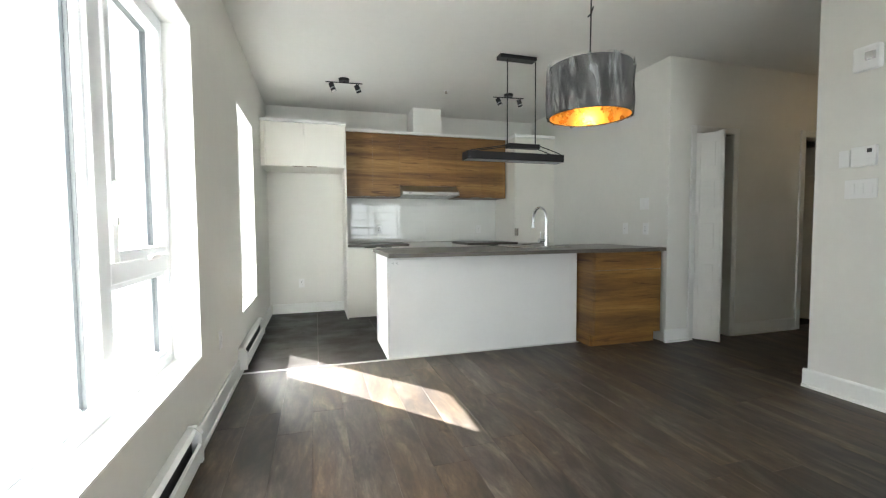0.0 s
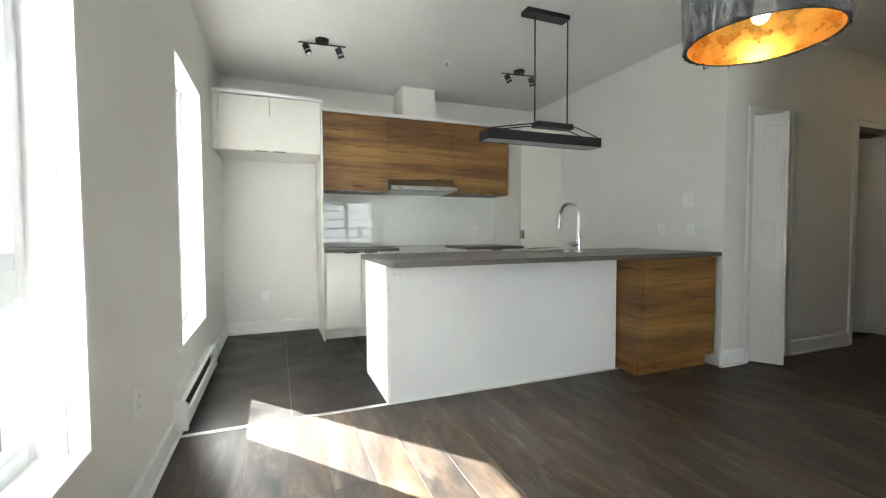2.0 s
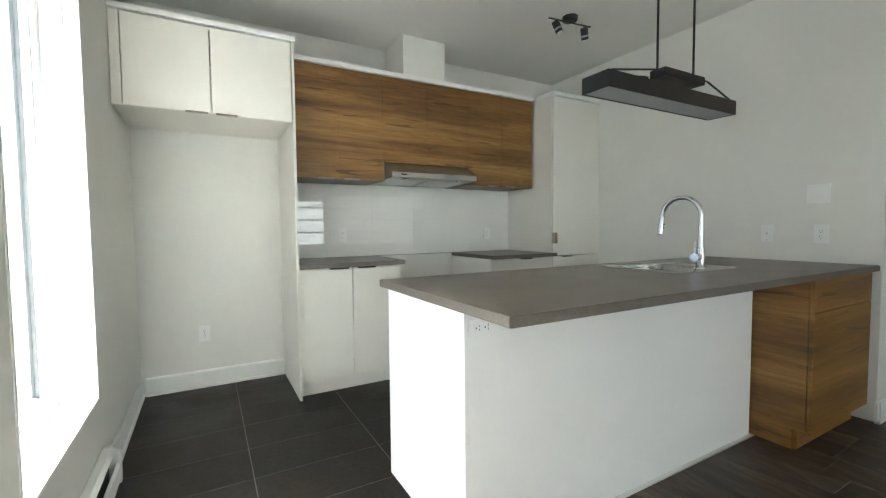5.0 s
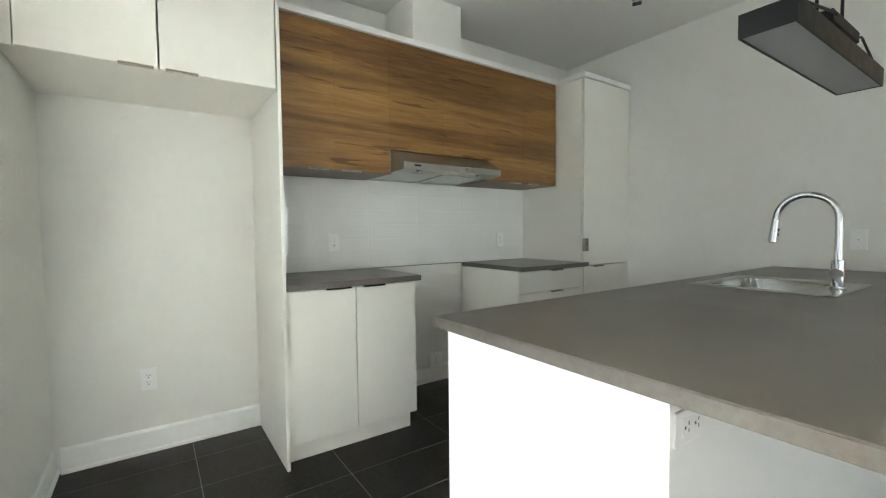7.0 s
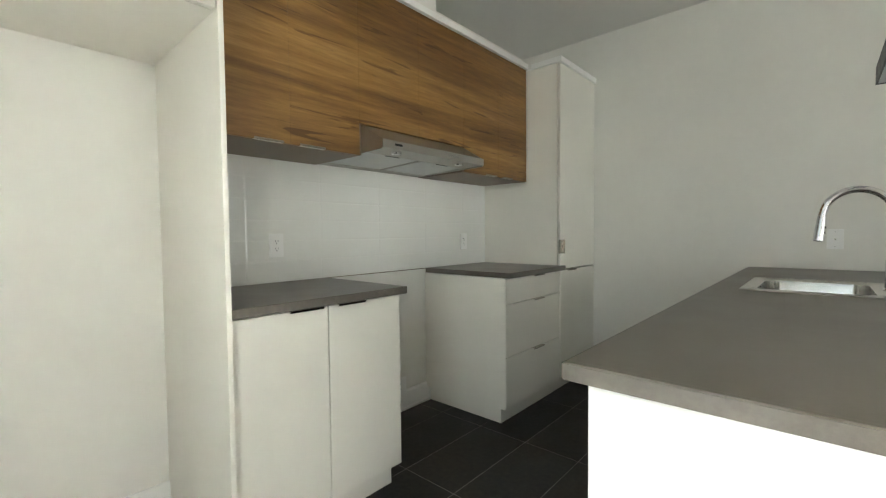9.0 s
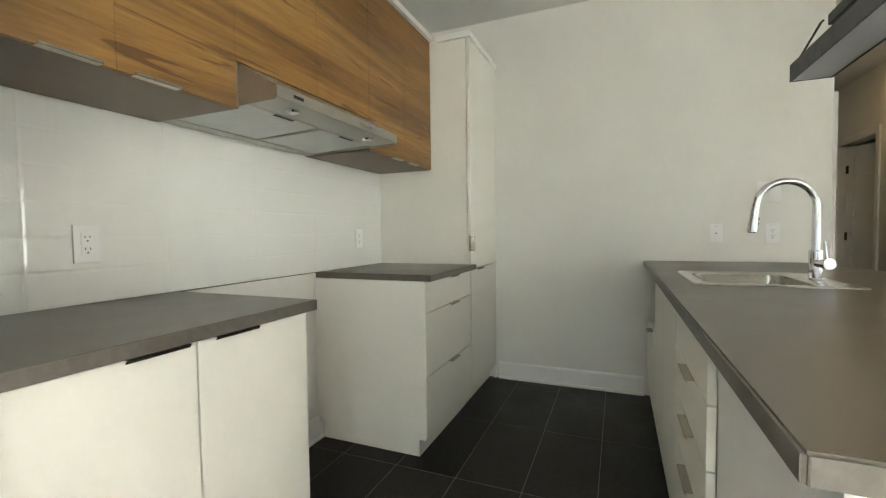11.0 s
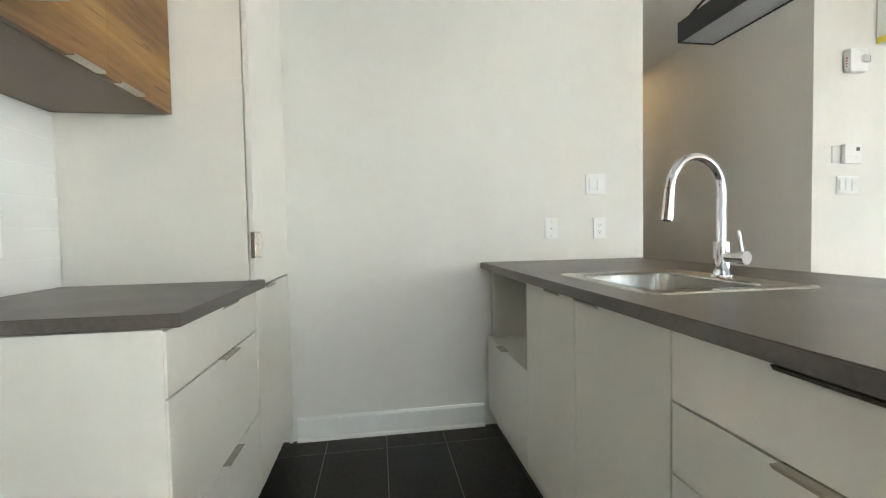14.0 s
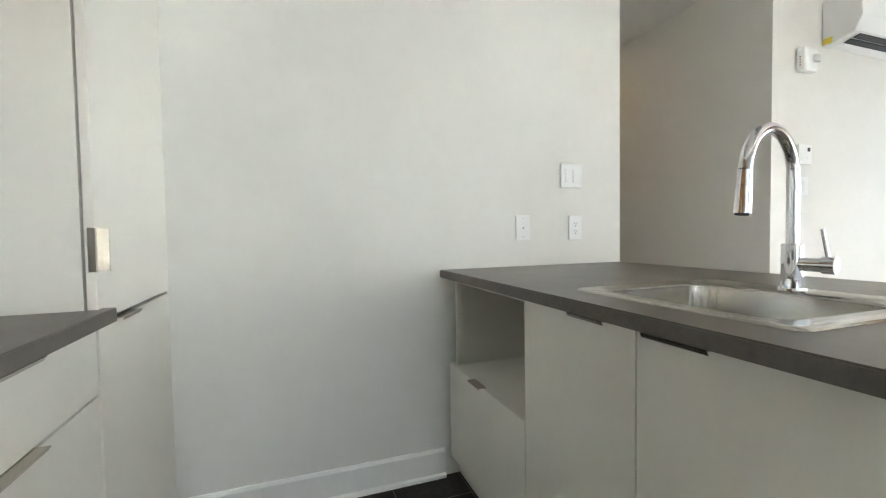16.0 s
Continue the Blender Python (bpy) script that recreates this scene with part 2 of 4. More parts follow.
def tube(bm, points, r, seg=14):
    """A round tube through the points, closed at both ends."""
    pts = [Vector(p) for p in points]
    side = Vector((1, 0, 0))
    rings = []
    for i, p in enumerate(pts):
        d = (pts[min(i + 1, len(pts) - 1)] - pts[max(i - 1, 0)]).normalized()
        u = d.cross(side)
        if u.length < 1e-4:
            u = d.cross(Vector((0, 1, 0)))
        u.normalize()
        v = d.cross(u).normalized()
        rings.append([bm.verts.new(p + r * (math.cos(2 * math.pi * k / seg) * u + math.sin(2 * math.pi * k / seg) * v)) for k in range(seg)])
    for a, b in zip(rings, rings[1:]):
        for k in range(seg):
            bm.faces.new((a[k], a[(k + 1) % seg], b[(k + 1) % seg], b[k]))
    bm.faces.new(rings[0])
    bm.faces.new(list(reversed(rings[-1])))
    bmesh.ops.recalc_face_normals(bm, faces=bm.faces)
    return bm


def prism(bm, profile, axis, a, b):
    """A profile of 2D points drawn out along an axis; the points are in the two other axes, in their order."""
    def place(p, t):
        return {"x": (t, p[0], p[1]), "y": (p[0], t, p[1]), "z": (p[0], p[1], t)}[axis]
    lo = [bm.verts.new(place(p, a)) for p in profile]
    hi = [bm.verts.new(place(p, b)) for p in profile]
    n = len(profile)
    bm.faces.new(lo)
    bm.faces.new(list(reversed(hi)))
    for i in range(n):
        bm.faces.new((lo[i], hi[i], hi[(i + 1) % n], lo[(i + 1) % n]))
    bmesh.ops.recalc_face_normals(bm, faces=bm.faces)
    return bm


def base_of(ob):
    while ob.parent:
        ob = ob.parent
    return ob.location.copy()


def finish(name, bm, mat, smooth=False):
    me = bpy.data.meshes.new(name)
    bm.to_mesh(me)
    bm.free()
    me.materials.append(mat)
    if smooth:
        me.shade_smooth()
        me.set_sharp_from_angle(angle=radians(40))
    return me


def part(name, bm, mat, parent, label="", smooth=False):
    """One mesh object under a thing or a part; its vertices are given in world metres."""
    bmesh.ops.translate(bm, verts=bm.verts, vec=-base_of(parent))
    ob = new(name, finish(name, bm, mat, smooth))
    ob.parent = parent
    return tagged(ob, label)


def thing(name, at, label, category, group="", kind=""):
    ob = new(name)
    ob.empty_display_size = 0.1
    ob.location = at
    return tagged(ob, label, category, group, kind)


def structure(name, bm, mat, label, category):
    return tagged(new(name, finish(name, bm, mat)), label, category, "", "structure")


def piece(name, me, at, parent, turn=0.0):
    ob = new(name, me)
    ob.parent = parent
    ob.location = Vector(at) - base_of(parent)
    ob.rotation_euler = (0, 0, turn)
    return ob


# ---- the setting ----
L, R, BACK, SOUTH, TOP = -0.452, 3.312, 5.476, -3.6, 2.682
HALL_N, HALL_S, HALL_END = 2.830, 1.635, 7.2
RL = 3.352
OUT = L - 0.25


def wall_run(name, axis, face, back, start, end, holes, label):
    """An upright wall between two planes, with rectangular openings (start, end, sill, head)."""
    bm = bmesh.new()
    lo, hi = min(face, back), max(face, back)

    def add(a, b, z0, z1):
        if b - a > 1e-4 and z1 - z0 > 1e-4:
            if axis == "y":
                box(bm, lo, hi, a, b, z0, z1)
            else:
                box(bm, a, b, lo, hi, z0, z1)
    at = start
    for a, b, z0, z1 in sorted(holes):
        add(at, a, 0, TOP)
        add(a, b, 0, z0)
        add(a, b, z1, TOP)
        at = b
    add(at, end, 0, TOP)
    return structure(name, bm, PAINT, label, "wall")


W1 = (0.422, 2.063, 0.437, 2.143)
W2 = (3.359, 4.231, 0.424, 2.126)
wall_run("wall_west", "y", L, OUT, SOUTH - 0.15, BACK + 0.15, [W1, W2], "off-white painted outer wall with two deep windows")
wall_run("wall_north", "x", BACK, BACK + 0.15, L, R + 0.12, [], "off-white painted back wall of the kitchen")
wall_run("wall_east", "y", R, R + 0.12, HALL_N, BACK, [], "off-white painted side wall of the kitchen")
wall_run("wall_living", "y", RL, RL + 0.12, SOUTH, HALL_S, [], "off-white painted living room wall beside the hallway")
PATIO = (1.25, 3.1, 0.04, 2.08)
wall_run("wall_south", "x", SOUTH, SOUTH - 0.15, L, RL + 0.12, [PATIO], "off-white painted living room end wall")
CLOSET = (3.625, 4.095, 0.0, 2.005)
ROOM_DOOR = (5.08, 5.82, 0.0, 2.03)
wall_run("wall_hall_north", "x", HALL_N, HALL_N + 0.12, R + 0.12, HALL_END, [CLOSET, ROOM_DOOR], "off-white painted hallway wall with a closet and a door")
SDOOR = (5.66, 6.42, 0.0, 2.03)
wall_run("wall_hall_south", "x", HALL_S, HALL_S - 0.12, RL + 0.12, HALL_END, [SDOOR], "off-white painted hallway wall opposite the closet")
wall_run("wall_hall_end", "y", HALL_END, HALL_END + 0.12, HALL_S - 1.4, HALL_N + 1.5, [], "off-white painted end wall of the hallway")
bm = bmesh.new()
box(bm, 3.44, 4.3, HALL_N + 0.62, HALL_N + 0.7, 0, TOP)
box(bm, 4.3, 4.38, HALL_N + 0.12, HALL_N + 0.7, 0, TOP)
structure("wall_closet", bm, PAINT, "plain painted walls inside the hallway closet", "wall")
bm = bmesh.new()
box(bm, 4.9, HALL_END, HALL_N + 1.42, HALL_N + 1.5, 0, TOP)
box(bm, 4.82, 4.9, HALL_N + 0.12, HALL_N + 1.5, 0, TOP)
structure("wall_room_north", bm, PAINT, "plain painted walls of the room off the hallway", "wall")
bm = bmesh.new()
box(bm, 5.2, HALL_END, HALL_S - 1.4, HALL_S - 1.32, 0, TOP)
box(bm, 5.12, 5.2, HALL_S - 1.4, HALL_S - 0.12, 0, TOP)
structure("wall_room_south", bm, PAINT, "plain painted walls of the room opposite", "wall")
structure("ceiling", boxed(OUT, HALL_END + 0.12, SOUTH - 0.15, BACK + 0.15, TOP, TOP + 0.2), CEILING, "matt off-white painted ceiling", "ceiling")
structure("ground", boxed(-400, 400, -400, 400, -0.9, -0.6), SNOW, "sunlit ground outside the windows", "ground")

# far pale building outside
house = thing("apartment_building", (-26, 9, -0.6), "pale apartment building seen faintly through the window", "building")
part("wall", boxed(-30, -22, -4, 22, -0.6, 8.0), FACADE, house)
part("roof", boxed(-30.3, -21.7, -4.3, 22.3, 8.0, 8.5), FACADE, house)
for i in range(5):
    for k in range(3):
        part("window", boxed(-22.06, -21.98, -2 + 5 * i, 0.2 + 5 * i, 0.6 + 2.6 * k, 2.1 + 2.6 * k), GASKET, house)


# ---- baseboards, casings ----
def baseboard(axis, face, out, a, b, h=0.125):
    """A tall flat board with a small bevelled shoe at the floor; out is the side on which it stands proud."""
    prof = [(0, 0), (0.024 * out, 0), (0.024 * out, 0.014), (0.014 * out, 0.02), (0.014 * out, h - 0.012), (0.008 * out, h), (0, h)]
    prof = [(face + p, z) for p, z in prof]
    bm = prism(bmesh.new(), prof, "y" if axis == "y" else "x", a, b)
    return structure("baseboard", bm, TRIM, "white painted flat baseboard along the wall", "baseboard")


baseboard("y", L, 1, SOUTH, BACK)
baseboard("x", BACK, -1, L + 0.03, 0.484)
baseboard("x", BACK, -1, 1.24, 2.085)
baseboard("y", R, -1, 3.80, 4.80)
baseboard("y", RL, -1, SOUTH, HALL_S + 0.024)
baseboard("x", HALL_N, -1, R - 0.024, 3.56)
baseboard("y", R, -1, HALL_N - 0.024, HALL_N + 0.0)
baseboard("x", HALL_N, -1, 4.16, 5.01)
baseboard("x", HALL_N, -1, 5.89, HALL_END)
baseboard("x", HALL_S, 1, RL + 0.0, 5.59)
baseboard("x", HALL_S, 1, 6.49, HALL_END)
baseboard("y", HALL_END, -1, HALL_S, HALL_N)
baseboard("x", SOUTH, 1, L + 0.03, 1.23)
baseboard("x", SOUTH, 1, 3.12, RL - 0.03)
structure("trim", prism(bmesh.new(), [(3.098, 0.0), (3.124, 0.0), (3.121, 0.006), (3.101, 0.006)], "x", L + 0.025, 2.60), material("silver_strip", (0.7, 0.7, 0.68), 0.3, 0.9), "thin silver transition strip between tile and planks", "trim")


def casing(name, hole, axis, face, out, width, floor_level, mat=TRIM):
    """Flat stepped casing boards around an opening; a door has no bottom board."""
    a, b, z0, z1 = hole
    top = thing(name, (face, (a + b) / 2, z0) if axis == "y" else ((a + b) / 2, face, z0), "white painted casing around an opening", "casing", "", "structure")

    def board(u0, u1, v0, v1, inner):
        bm = bmesh.new()
        for d, grow in ((0.012, 0.0), (0.018, -0.014)):
            p = sorted((face if d < 0.015 else face + out * 0.012, face + out * d))
            s = [u0, u1, v0, v1]
            if d > 0.012:
                if inner == "left":
                    s[1] = u0 + 0.014
                elif inner == "right":
                    s[0] = u1 - 0.014
                elif inner == "top":
                    s[2] = v1 - 0.014
                elif inner == "bottom":
                    s[3] = v0 + 0.014
            if axis == "y":
                box(bm, p[0], p[1], s[0], s[1], s[2], s[3], 0.0015)
            else:
                box(bm, s[0], s[1], p[0], p[1], s[2], s[3], 0.0015)
        part("casing_board", bm, mat, top)
    low = 0.0 if floor_level else z0 - width
    board(a - width, a, low, z1 + width, "left")
    board(b, b + width, low, z1 + width, "right")
    board(a, b, z1, z1 + width, "top")
    if not floor_level:
        board(a, b, z0 - width, z0, "bottom")
    return top


# ---- windows ----
def window(name, hole, bays, label):
    """bays: (start, end, bar height or None); a bay with a bar has an opening sash above and a fixed pane below."""
    a, b, z0, z1 = hole
    w = thing(name, (L - 0.12, (a + b) / 2, z0), label, "window", "", "structure")
    t = 0.012
    # boards of the deep return, with a joint between the extension and the jamb
    for label_, x0, x1 in (("jamb_extension", L - 0.0495, L + 0.003), ("jamb_lining", L - 0.14, L - 0.0515)):
        for y0, y1, c, d in ((a, a + t, z0, z1), (b - t, b, z0, z1), (a + t, b - t, z1 - t, z1)):
            part(label_, boxed(x0, x1, y0, y1, c, d, 0.0012), TRIM, w)
        part("window_sill", boxed(x0, x1, a + t, b - t, z0, z0 + t, 0.0012), TRIM, w)
    fx0, fx1 = L - 0.215, L - 0.125
    f = 0.05
    bm = bmesh.new()
    box(bm, fx0, fx1, a, a + f, z0, z1, 0.004)
    box(bm, fx0, fx1, b - f, b, z0, z1, 0.004)
    box(bm, fx0, fx1, a + f, b - f, z0, z0 + f, 0.004)
    box(bm, fx0, fx1, a + f, b - f, z1 - f, z1, 0.004)
    for s, e, bar in bays[1:]:
        box(bm, fx0, fx1, s - 0.045, s + 0.045, z0 + f, z1 - f, 0.004)
    part("window_frame", bm, VINYL, w, "white vinyl frame")
    for i, (s, e, bar) in enumerate(bays):
        ya = s + (f if i == 0 else 0.045)
        yb = e - (f if i == len(bays) - 1 else 0.045)
        fields = [(z0 + f, z1 - f, False)] if bar is None else [(z0 + f, bar - 0.04, False), (bar + 0.04, z1 - f, True)]
        if bar is not None:
            part("rail", boxed(fx0, fx1, ya, yb, bar - 0.04, bar + 0.04, 0.004), VINYL, w)
        for c, d, sash in fields:
            g = 0.0
            if sash:
                g = 0.046
                bm = bmesh.new()
                sx0, sx1 = fx0 + 0.01, fx1 + 0.012
                box(bm, sx0, sx1, ya, ya + g, c, d, 0.005)
                box(bm, sx0, sx1, yb - g, yb, c, d, 0.005)
                box(bm, sx0, sx1, ya + g, yb - g, c, c + g, 0.005)
                box(bm, sx0, sx1, ya + g, yb - g, d - g, d, 0.005)
                sash_ob = part("sash", bm, VINYL, w, "white opening sash")
                # folding crank at the bottom rail and lock lever on the side
                bm = bmesh.new()
                yc = (ya + yb) / 2 + 0.06
                box(bm, sx1, sx1 + 0.018, yc - 0.045, yc + 0.045, c - 0.008, c + 0.012, 0.004)
                tube(bm, [(sx1 + 0.018, yc - 0.04, c + 0.010), (sx1 + 0.026, yc, c + 0.014), (sx1 + 0.022, yc + 0.06, c + 0.010)], 0.005, 8)
                part("crank", bm, PLASTIC, sash_ob, "white folding crank handle")
                bm = bmesh.new()
                box(bm, sx1, sx1 + 0.012, ya + 0.008, ya + 0.03, c + 0.14, c + 0.30, 0.004)
                tube(bm, [(sx1 + 0.012, ya + 0.019, c + 0.17), (sx1 + 0.028, ya + 0.019, c + 0.19), (sx1 + 0.03, ya + 0.019, c + 0.26)], 0.007, 8)
                part("lock_lever", bm, PLASTIC, sash_ob)
            else:
                g = 0.022
                bm = bmesh.new()
                sx0, sx1 = fx0 + 0.02, fx1 - 0.015
                box(bm, sx0, sx1, ya, ya + g, c, d)
                box(bm, sx0, sx1, yb - g, yb, c, d)
                box(bm, sx0, sx1, ya + g, yb - g, c, c + g)
                box(bm, sx0, sx1, ya + g, yb - g, d - g, d)
                part("glazing_bead", bm, VINYL, w)
            bm = bmesh.new()
            k = 0.004
            gx = fx0 + 0.035
            box(bm, gx - 0.012, gx + 0.014, ya + g, ya + g + k, c + g, d - g)
            box(bm, gx - 0.012, gx + 0.014, yb - g - k, yb - g, c + g, d - g)
            box(bm, gx - 0.012, gx + 0.014, ya + g + k, yb - g - k, c + g, c + g + k)
            box(bm, gx - 0.012, gx + 0.014, ya + g + k, yb - g - k, d - g - k, d - g)
            part("gasket", bm, GASKET, w, "dark spacer round the pane")
            pane = part("pane", boxed(gx - 0.002, gx + 0.002, ya + g + k, yb - g - k, c + g + k, d - g - k), GLASS, w)
            pane.visible_shadow = False
    return w


window("window_1", W1, [(0.422, 1.362, None), (1.362, 2.063, 0.949)], "wide white vinyl window with a fixed pane and an opening sash")
window("window_2", W2, [(3.359, 4.231, None)], "narrow white vinyl window flooded with daylight")


# patio door of the living room, seen mirrored in the wall tiles
w = thing("window_3", (2.17, SOUTH - 0.1, 0.04), "white vinyl sliding patio door at the end of the living room", "window", "", "structure")
bm = bmesh.new()
for x0, x1 in ((1.25, 1.32), (2.135, 2.215), (3.03, 3.1)):
    box(bm, x0, x1, SOUTH - 0.14, SOUTH - 0.05, 0.04, 2.08, 0.004)
for z0, z1 in ((0.04, 0.12), (2.0, 2.08)):
    for x0, x1 in ((1.32, 2.135), (2.215, 3.03)):
        box(bm, x0, x1, SOUTH - 0.14, SOUTH - 0.05, z0, z1, 0.004)
part("window_frame", bm, VINYL, w)
for x0, x1 in ((1.32, 2.135), (2.215, 3.03)):
    pane = part("pane", boxed(x0, x1, SOUTH - 0.098, SOUTH - 0.094, 0.12, 2.0), GLASS, w)
    pane.visible_shadow = False


# ---- doors of the hallway ----
def panel_door(name, width, height, thick, label, rows=5, hinge_mat=None, handle=False):
    """A moulded door with recessed panels; its hinge edge is at the origin, it stands along +x and its face looks to -y."""
    d = new(name)
    d.empty_display_size = 0.1
    tagged(d, label, "door")
    st = min(0.1, width * 0.19)
    bm = bmesh.new()
    box(bm, 0, st, 0, thick, 0, height, 0.002)
    box(bm, width - st, width, 0, thick, 0, height, 0.002)
    step = (height - 0.02) / rows
    for r in range(rows + 1):
        z = min(max(r * step - 0.03, 0), height - 0.1)
        box(bm, st, width - st, 0.0005, thick - 0.0005, z, min(z + (0.09 if r in (0, rows) else 0.07), height))
    part("door_frame", bm, DOORPAINT, d)
    bm = bmesh.new()
    box(bm, st, width - st, 0.009, thick - 0.009, 0.02, height - 0.02)
    for r in range(rows):
        box(bm, st + 0.025, width - st - 0.025, 0.004, thick - 0.004, r * step + 0.085, (r + 1) * step - 0.055, 0.003)
    part("door_panel", bm, DOORPAINT, d)
    if handle:
        bm = bmesh.new()
        for s in (-1, 1):
            y = -0.0 if s < 0 else thick
            rod(bm, (width - 0.06, y, 0.95), (width - 0.06, y + s * 0.012, 0.95), 0.027)
            rod(bm, (width - 0.06, y + s * 0.012, 0.95), (width - 0.06, y + s * 0.05, 0.95), 0.009)
            box(bm, width - 0.17, width - 0.05, min(y + s * 0.04, y + s * 0.055), max(y + s * 0.04, y + s * 0.055), 0.94, 0.96, 0.004)
        part("door_handle", bm, BLACK, d)
    for z in (0.22, height / 2, height - 0.25) if hinge_mat else ():
        part("hinge", boxed(-0.006, 0.03, -0.004, 0.0, z - 0.045, z + 0.045), hinge_mat, d)
    return d


bifold = panel_door("bifold_leaf", 0.232, 1.985, 0.032, "white five-panel bifold closet leaf, folded partly open")
bifold.matrix_basis = pose(3.634, HALL_N + 0.01, 0.012, 0, 0, -58)
leaf = panel_door("bifold_leaf", 0.232, 1.985, 0.032, "white five-panel bifold closet leaf, folded partly open")
leaf.matrix_basis = pose(3.634 + 0.236 * math.cos(radians(58)) + 0.012, HALL_N + 0.01 - 0.236 * math.sin(radians(58)) + 0.005, 0.012, 0, 0, 61)
casing("casing_3", CLOSET, "x", HALL_N, -1, 0.058, True)
structure("trim", boxed(CLOSET[0], CLOSET[1], HALL_N + 0.03, HALL_N + 0.06, 1.998, 2.005), STEEL, "steel bifold track under the closet head", "trim")
casing("casing_4", ROOM_DOOR, "x", HALL_N, -1, 0.068, True)
d1 = panel_door("door_1", 0.70, 2.0, 0.036, "white five-panel interior door, open into a dark room", hinge_mat=BLACK, handle=True)
d1.matrix_basis = pose(5.805, HALL_N + 0.12, 0.012, 0, 0, 128)
casing("casing_5", SDOOR, "x", HALL_S, 1, 0.068, True)
d2 = panel_door("door_2", 0.74, 2.0, 0.036, "white five-panel interior door standing ajar in the hallway", hinge_mat=BLACK, handle=True)
d2.matrix_basis = pose(6.41, HALL_S - 0.06, 0.012, 0, 0, 196)

# recessed downlight of the hallway
dl = thing("recessed_downlight", (5.19, 2.08, TOP), "small round recessed ceiling light, lit warm", "ceiling light")
bm = bmesh.new()
bmesh.ops.create_cone(bm, cap_ends=True, segments=32, radius1=0.062, radius2=0.068, depth=0.012, matrix=Matrix.Translation((5.19, 2.08, TOP - 0.006)))
part("trim_ring", bm, PLASTIC, dl)
bm = bmesh.new()
bmesh.ops.create_cone(bm, cap_ends=True, segments=32, radius1=0.045, radius2=0.045, depth=0.006, matrix=Matrix.Translation((5.19, 2.08, TOP - 0.014)))
part("lens", bm, SPOT, dl, "glowing lens")


# ---- kitchen cabinets ----
def pull(x0, x1, yf, z, facing, parent, drop=0.0):
    """A thin bent edge pull hooked over the top (or, drop > 0, the bottom) edge of a front."""
    s = facing * (0.72 if drop else 1.0)
    prof = [(yf - s * 0.012, z), (yf + s * 0.0205, z), (yf + s * 0.0215, z - 0.0008), (yf + s * 0.0165, z - 0.0085), (yf + s * 0.0150, z - 0.0080), (yf + s * 0.0190, z - 0.0018), (yf - s * 0.012, z - 0.0018)]
    if drop:
        prof = [(y, 2 * z - v) for y, v in prof]
    part("handle", prism(bmesh.new(), prof, "x", x0, x1), NICKEL, parent, "brushed nickel edge pull")


def front(x0, x1, z0, z1, yf, facing, mat, parent, name="door", gap=0.0024):
    g, t = (0.0012 if mat is WOOD else gap), 0.019
    ya, yb = sorted((yf, yf - facing * t))
    return part(name, boxed(x0 + g, x1 - g, ya, yb, z0 + g, z1 - g, 0.0012), mat, parent)


def carcass(x0, x1, yf, yb, z0, z1, facing, mat, parent, t=0.016):
    """Open box of boards behind the fronts."""
    ya, ye = sorted((yf - facing * 0.024, yb))
    bk = (yb - 0.01, yb) if facing < 0 else (yb, yb + 0.01)
    part("side_panel", boxed(x0, x0 + t, ya, ye, z0, z1), mat, parent)
    part("side_panel", boxed(x1 - t, x1, ya, ye, z0, z1), mat, parent)
    part("bottom_panel", boxed(x0 + t, x1 - t, ya, ye, z0, z0 + t), mat, parent)
    part("top_panel", boxed(x0 + t, x1 - t, ya, ye, z1 - t, z1), mat, parent)
    part("back_panel", boxed(x0 + t, x1 - t, bk[0], bk[1], z0 + t, z1 - t), mat, parent)


def toe(x0, x1, y0, y1, mat, parent, h=0.105):
    part("toe_kick", boxed(x0, x1, min(y0, y1), max(y0, y1), 0.003, h), mat, parent)


BF = 4.858
# left base cabinet
c = thing("base_cabinet", (0.87, 5.16, 0), "white two-door base cabinet under a grey worktop", "cabinet")
carcass(0.502, 1.232, BF, BACK - 0.002, 0.105, 0.876, -1, MELAMINE, c)
for a, b, h in ((0.502, 0.864, (0.70, 0.835)), (0.864, 1.232, (0.90, 1.03))):
    d = front(a, b, 0.108, 0.874, BF, -1, MELAMINE, c)
    pull(h[0], h[1], BF, 0.876, -1, d)
toe(0.505, 1.215, BF + 0.055, BF + 0.07, MELAMINE, c)
part("plinth", boxed(1.201, 1.215, BF + 0.07, BACK - 0.026, 0.003, 0.105), MELAMINE, c)
DF = 4.822
# drawer cabinet beside the pantry
c = thing("drawer_cabinet", (2.365, 5.15, 0), "white three-drawer base cabinet beside the tall pantry", "cabinet")
carcass(2.028, 2.709, DF, BACK - 0.002, 0.105, 0.876, -1, MELAMINE, c)
for a, b, h in ((0.108, 0.408, True), (0.408, 0.722, True), (0.722, 0.874, True)):
    d = front(2.028, 2.711, a, b, DF, -1, MELAMINE, c, "drawer_front")
    pull(2.33, 2.46, DF, b + 0.001, -1, d)
toe(2.047, 2.709, DF + 0.05, DF + 0.065, MELAMINE, c)
part("plinth", boxed(2.047, 2.061, DF + 0.065, BACK - 0.026, 0.003, 0.105), MELAMINE, c)
part("side_panel", boxed(2.026, 2.0295, DF + 0.005, BACK - 0.004, 0.10, 0.876), MELAMINE, c)
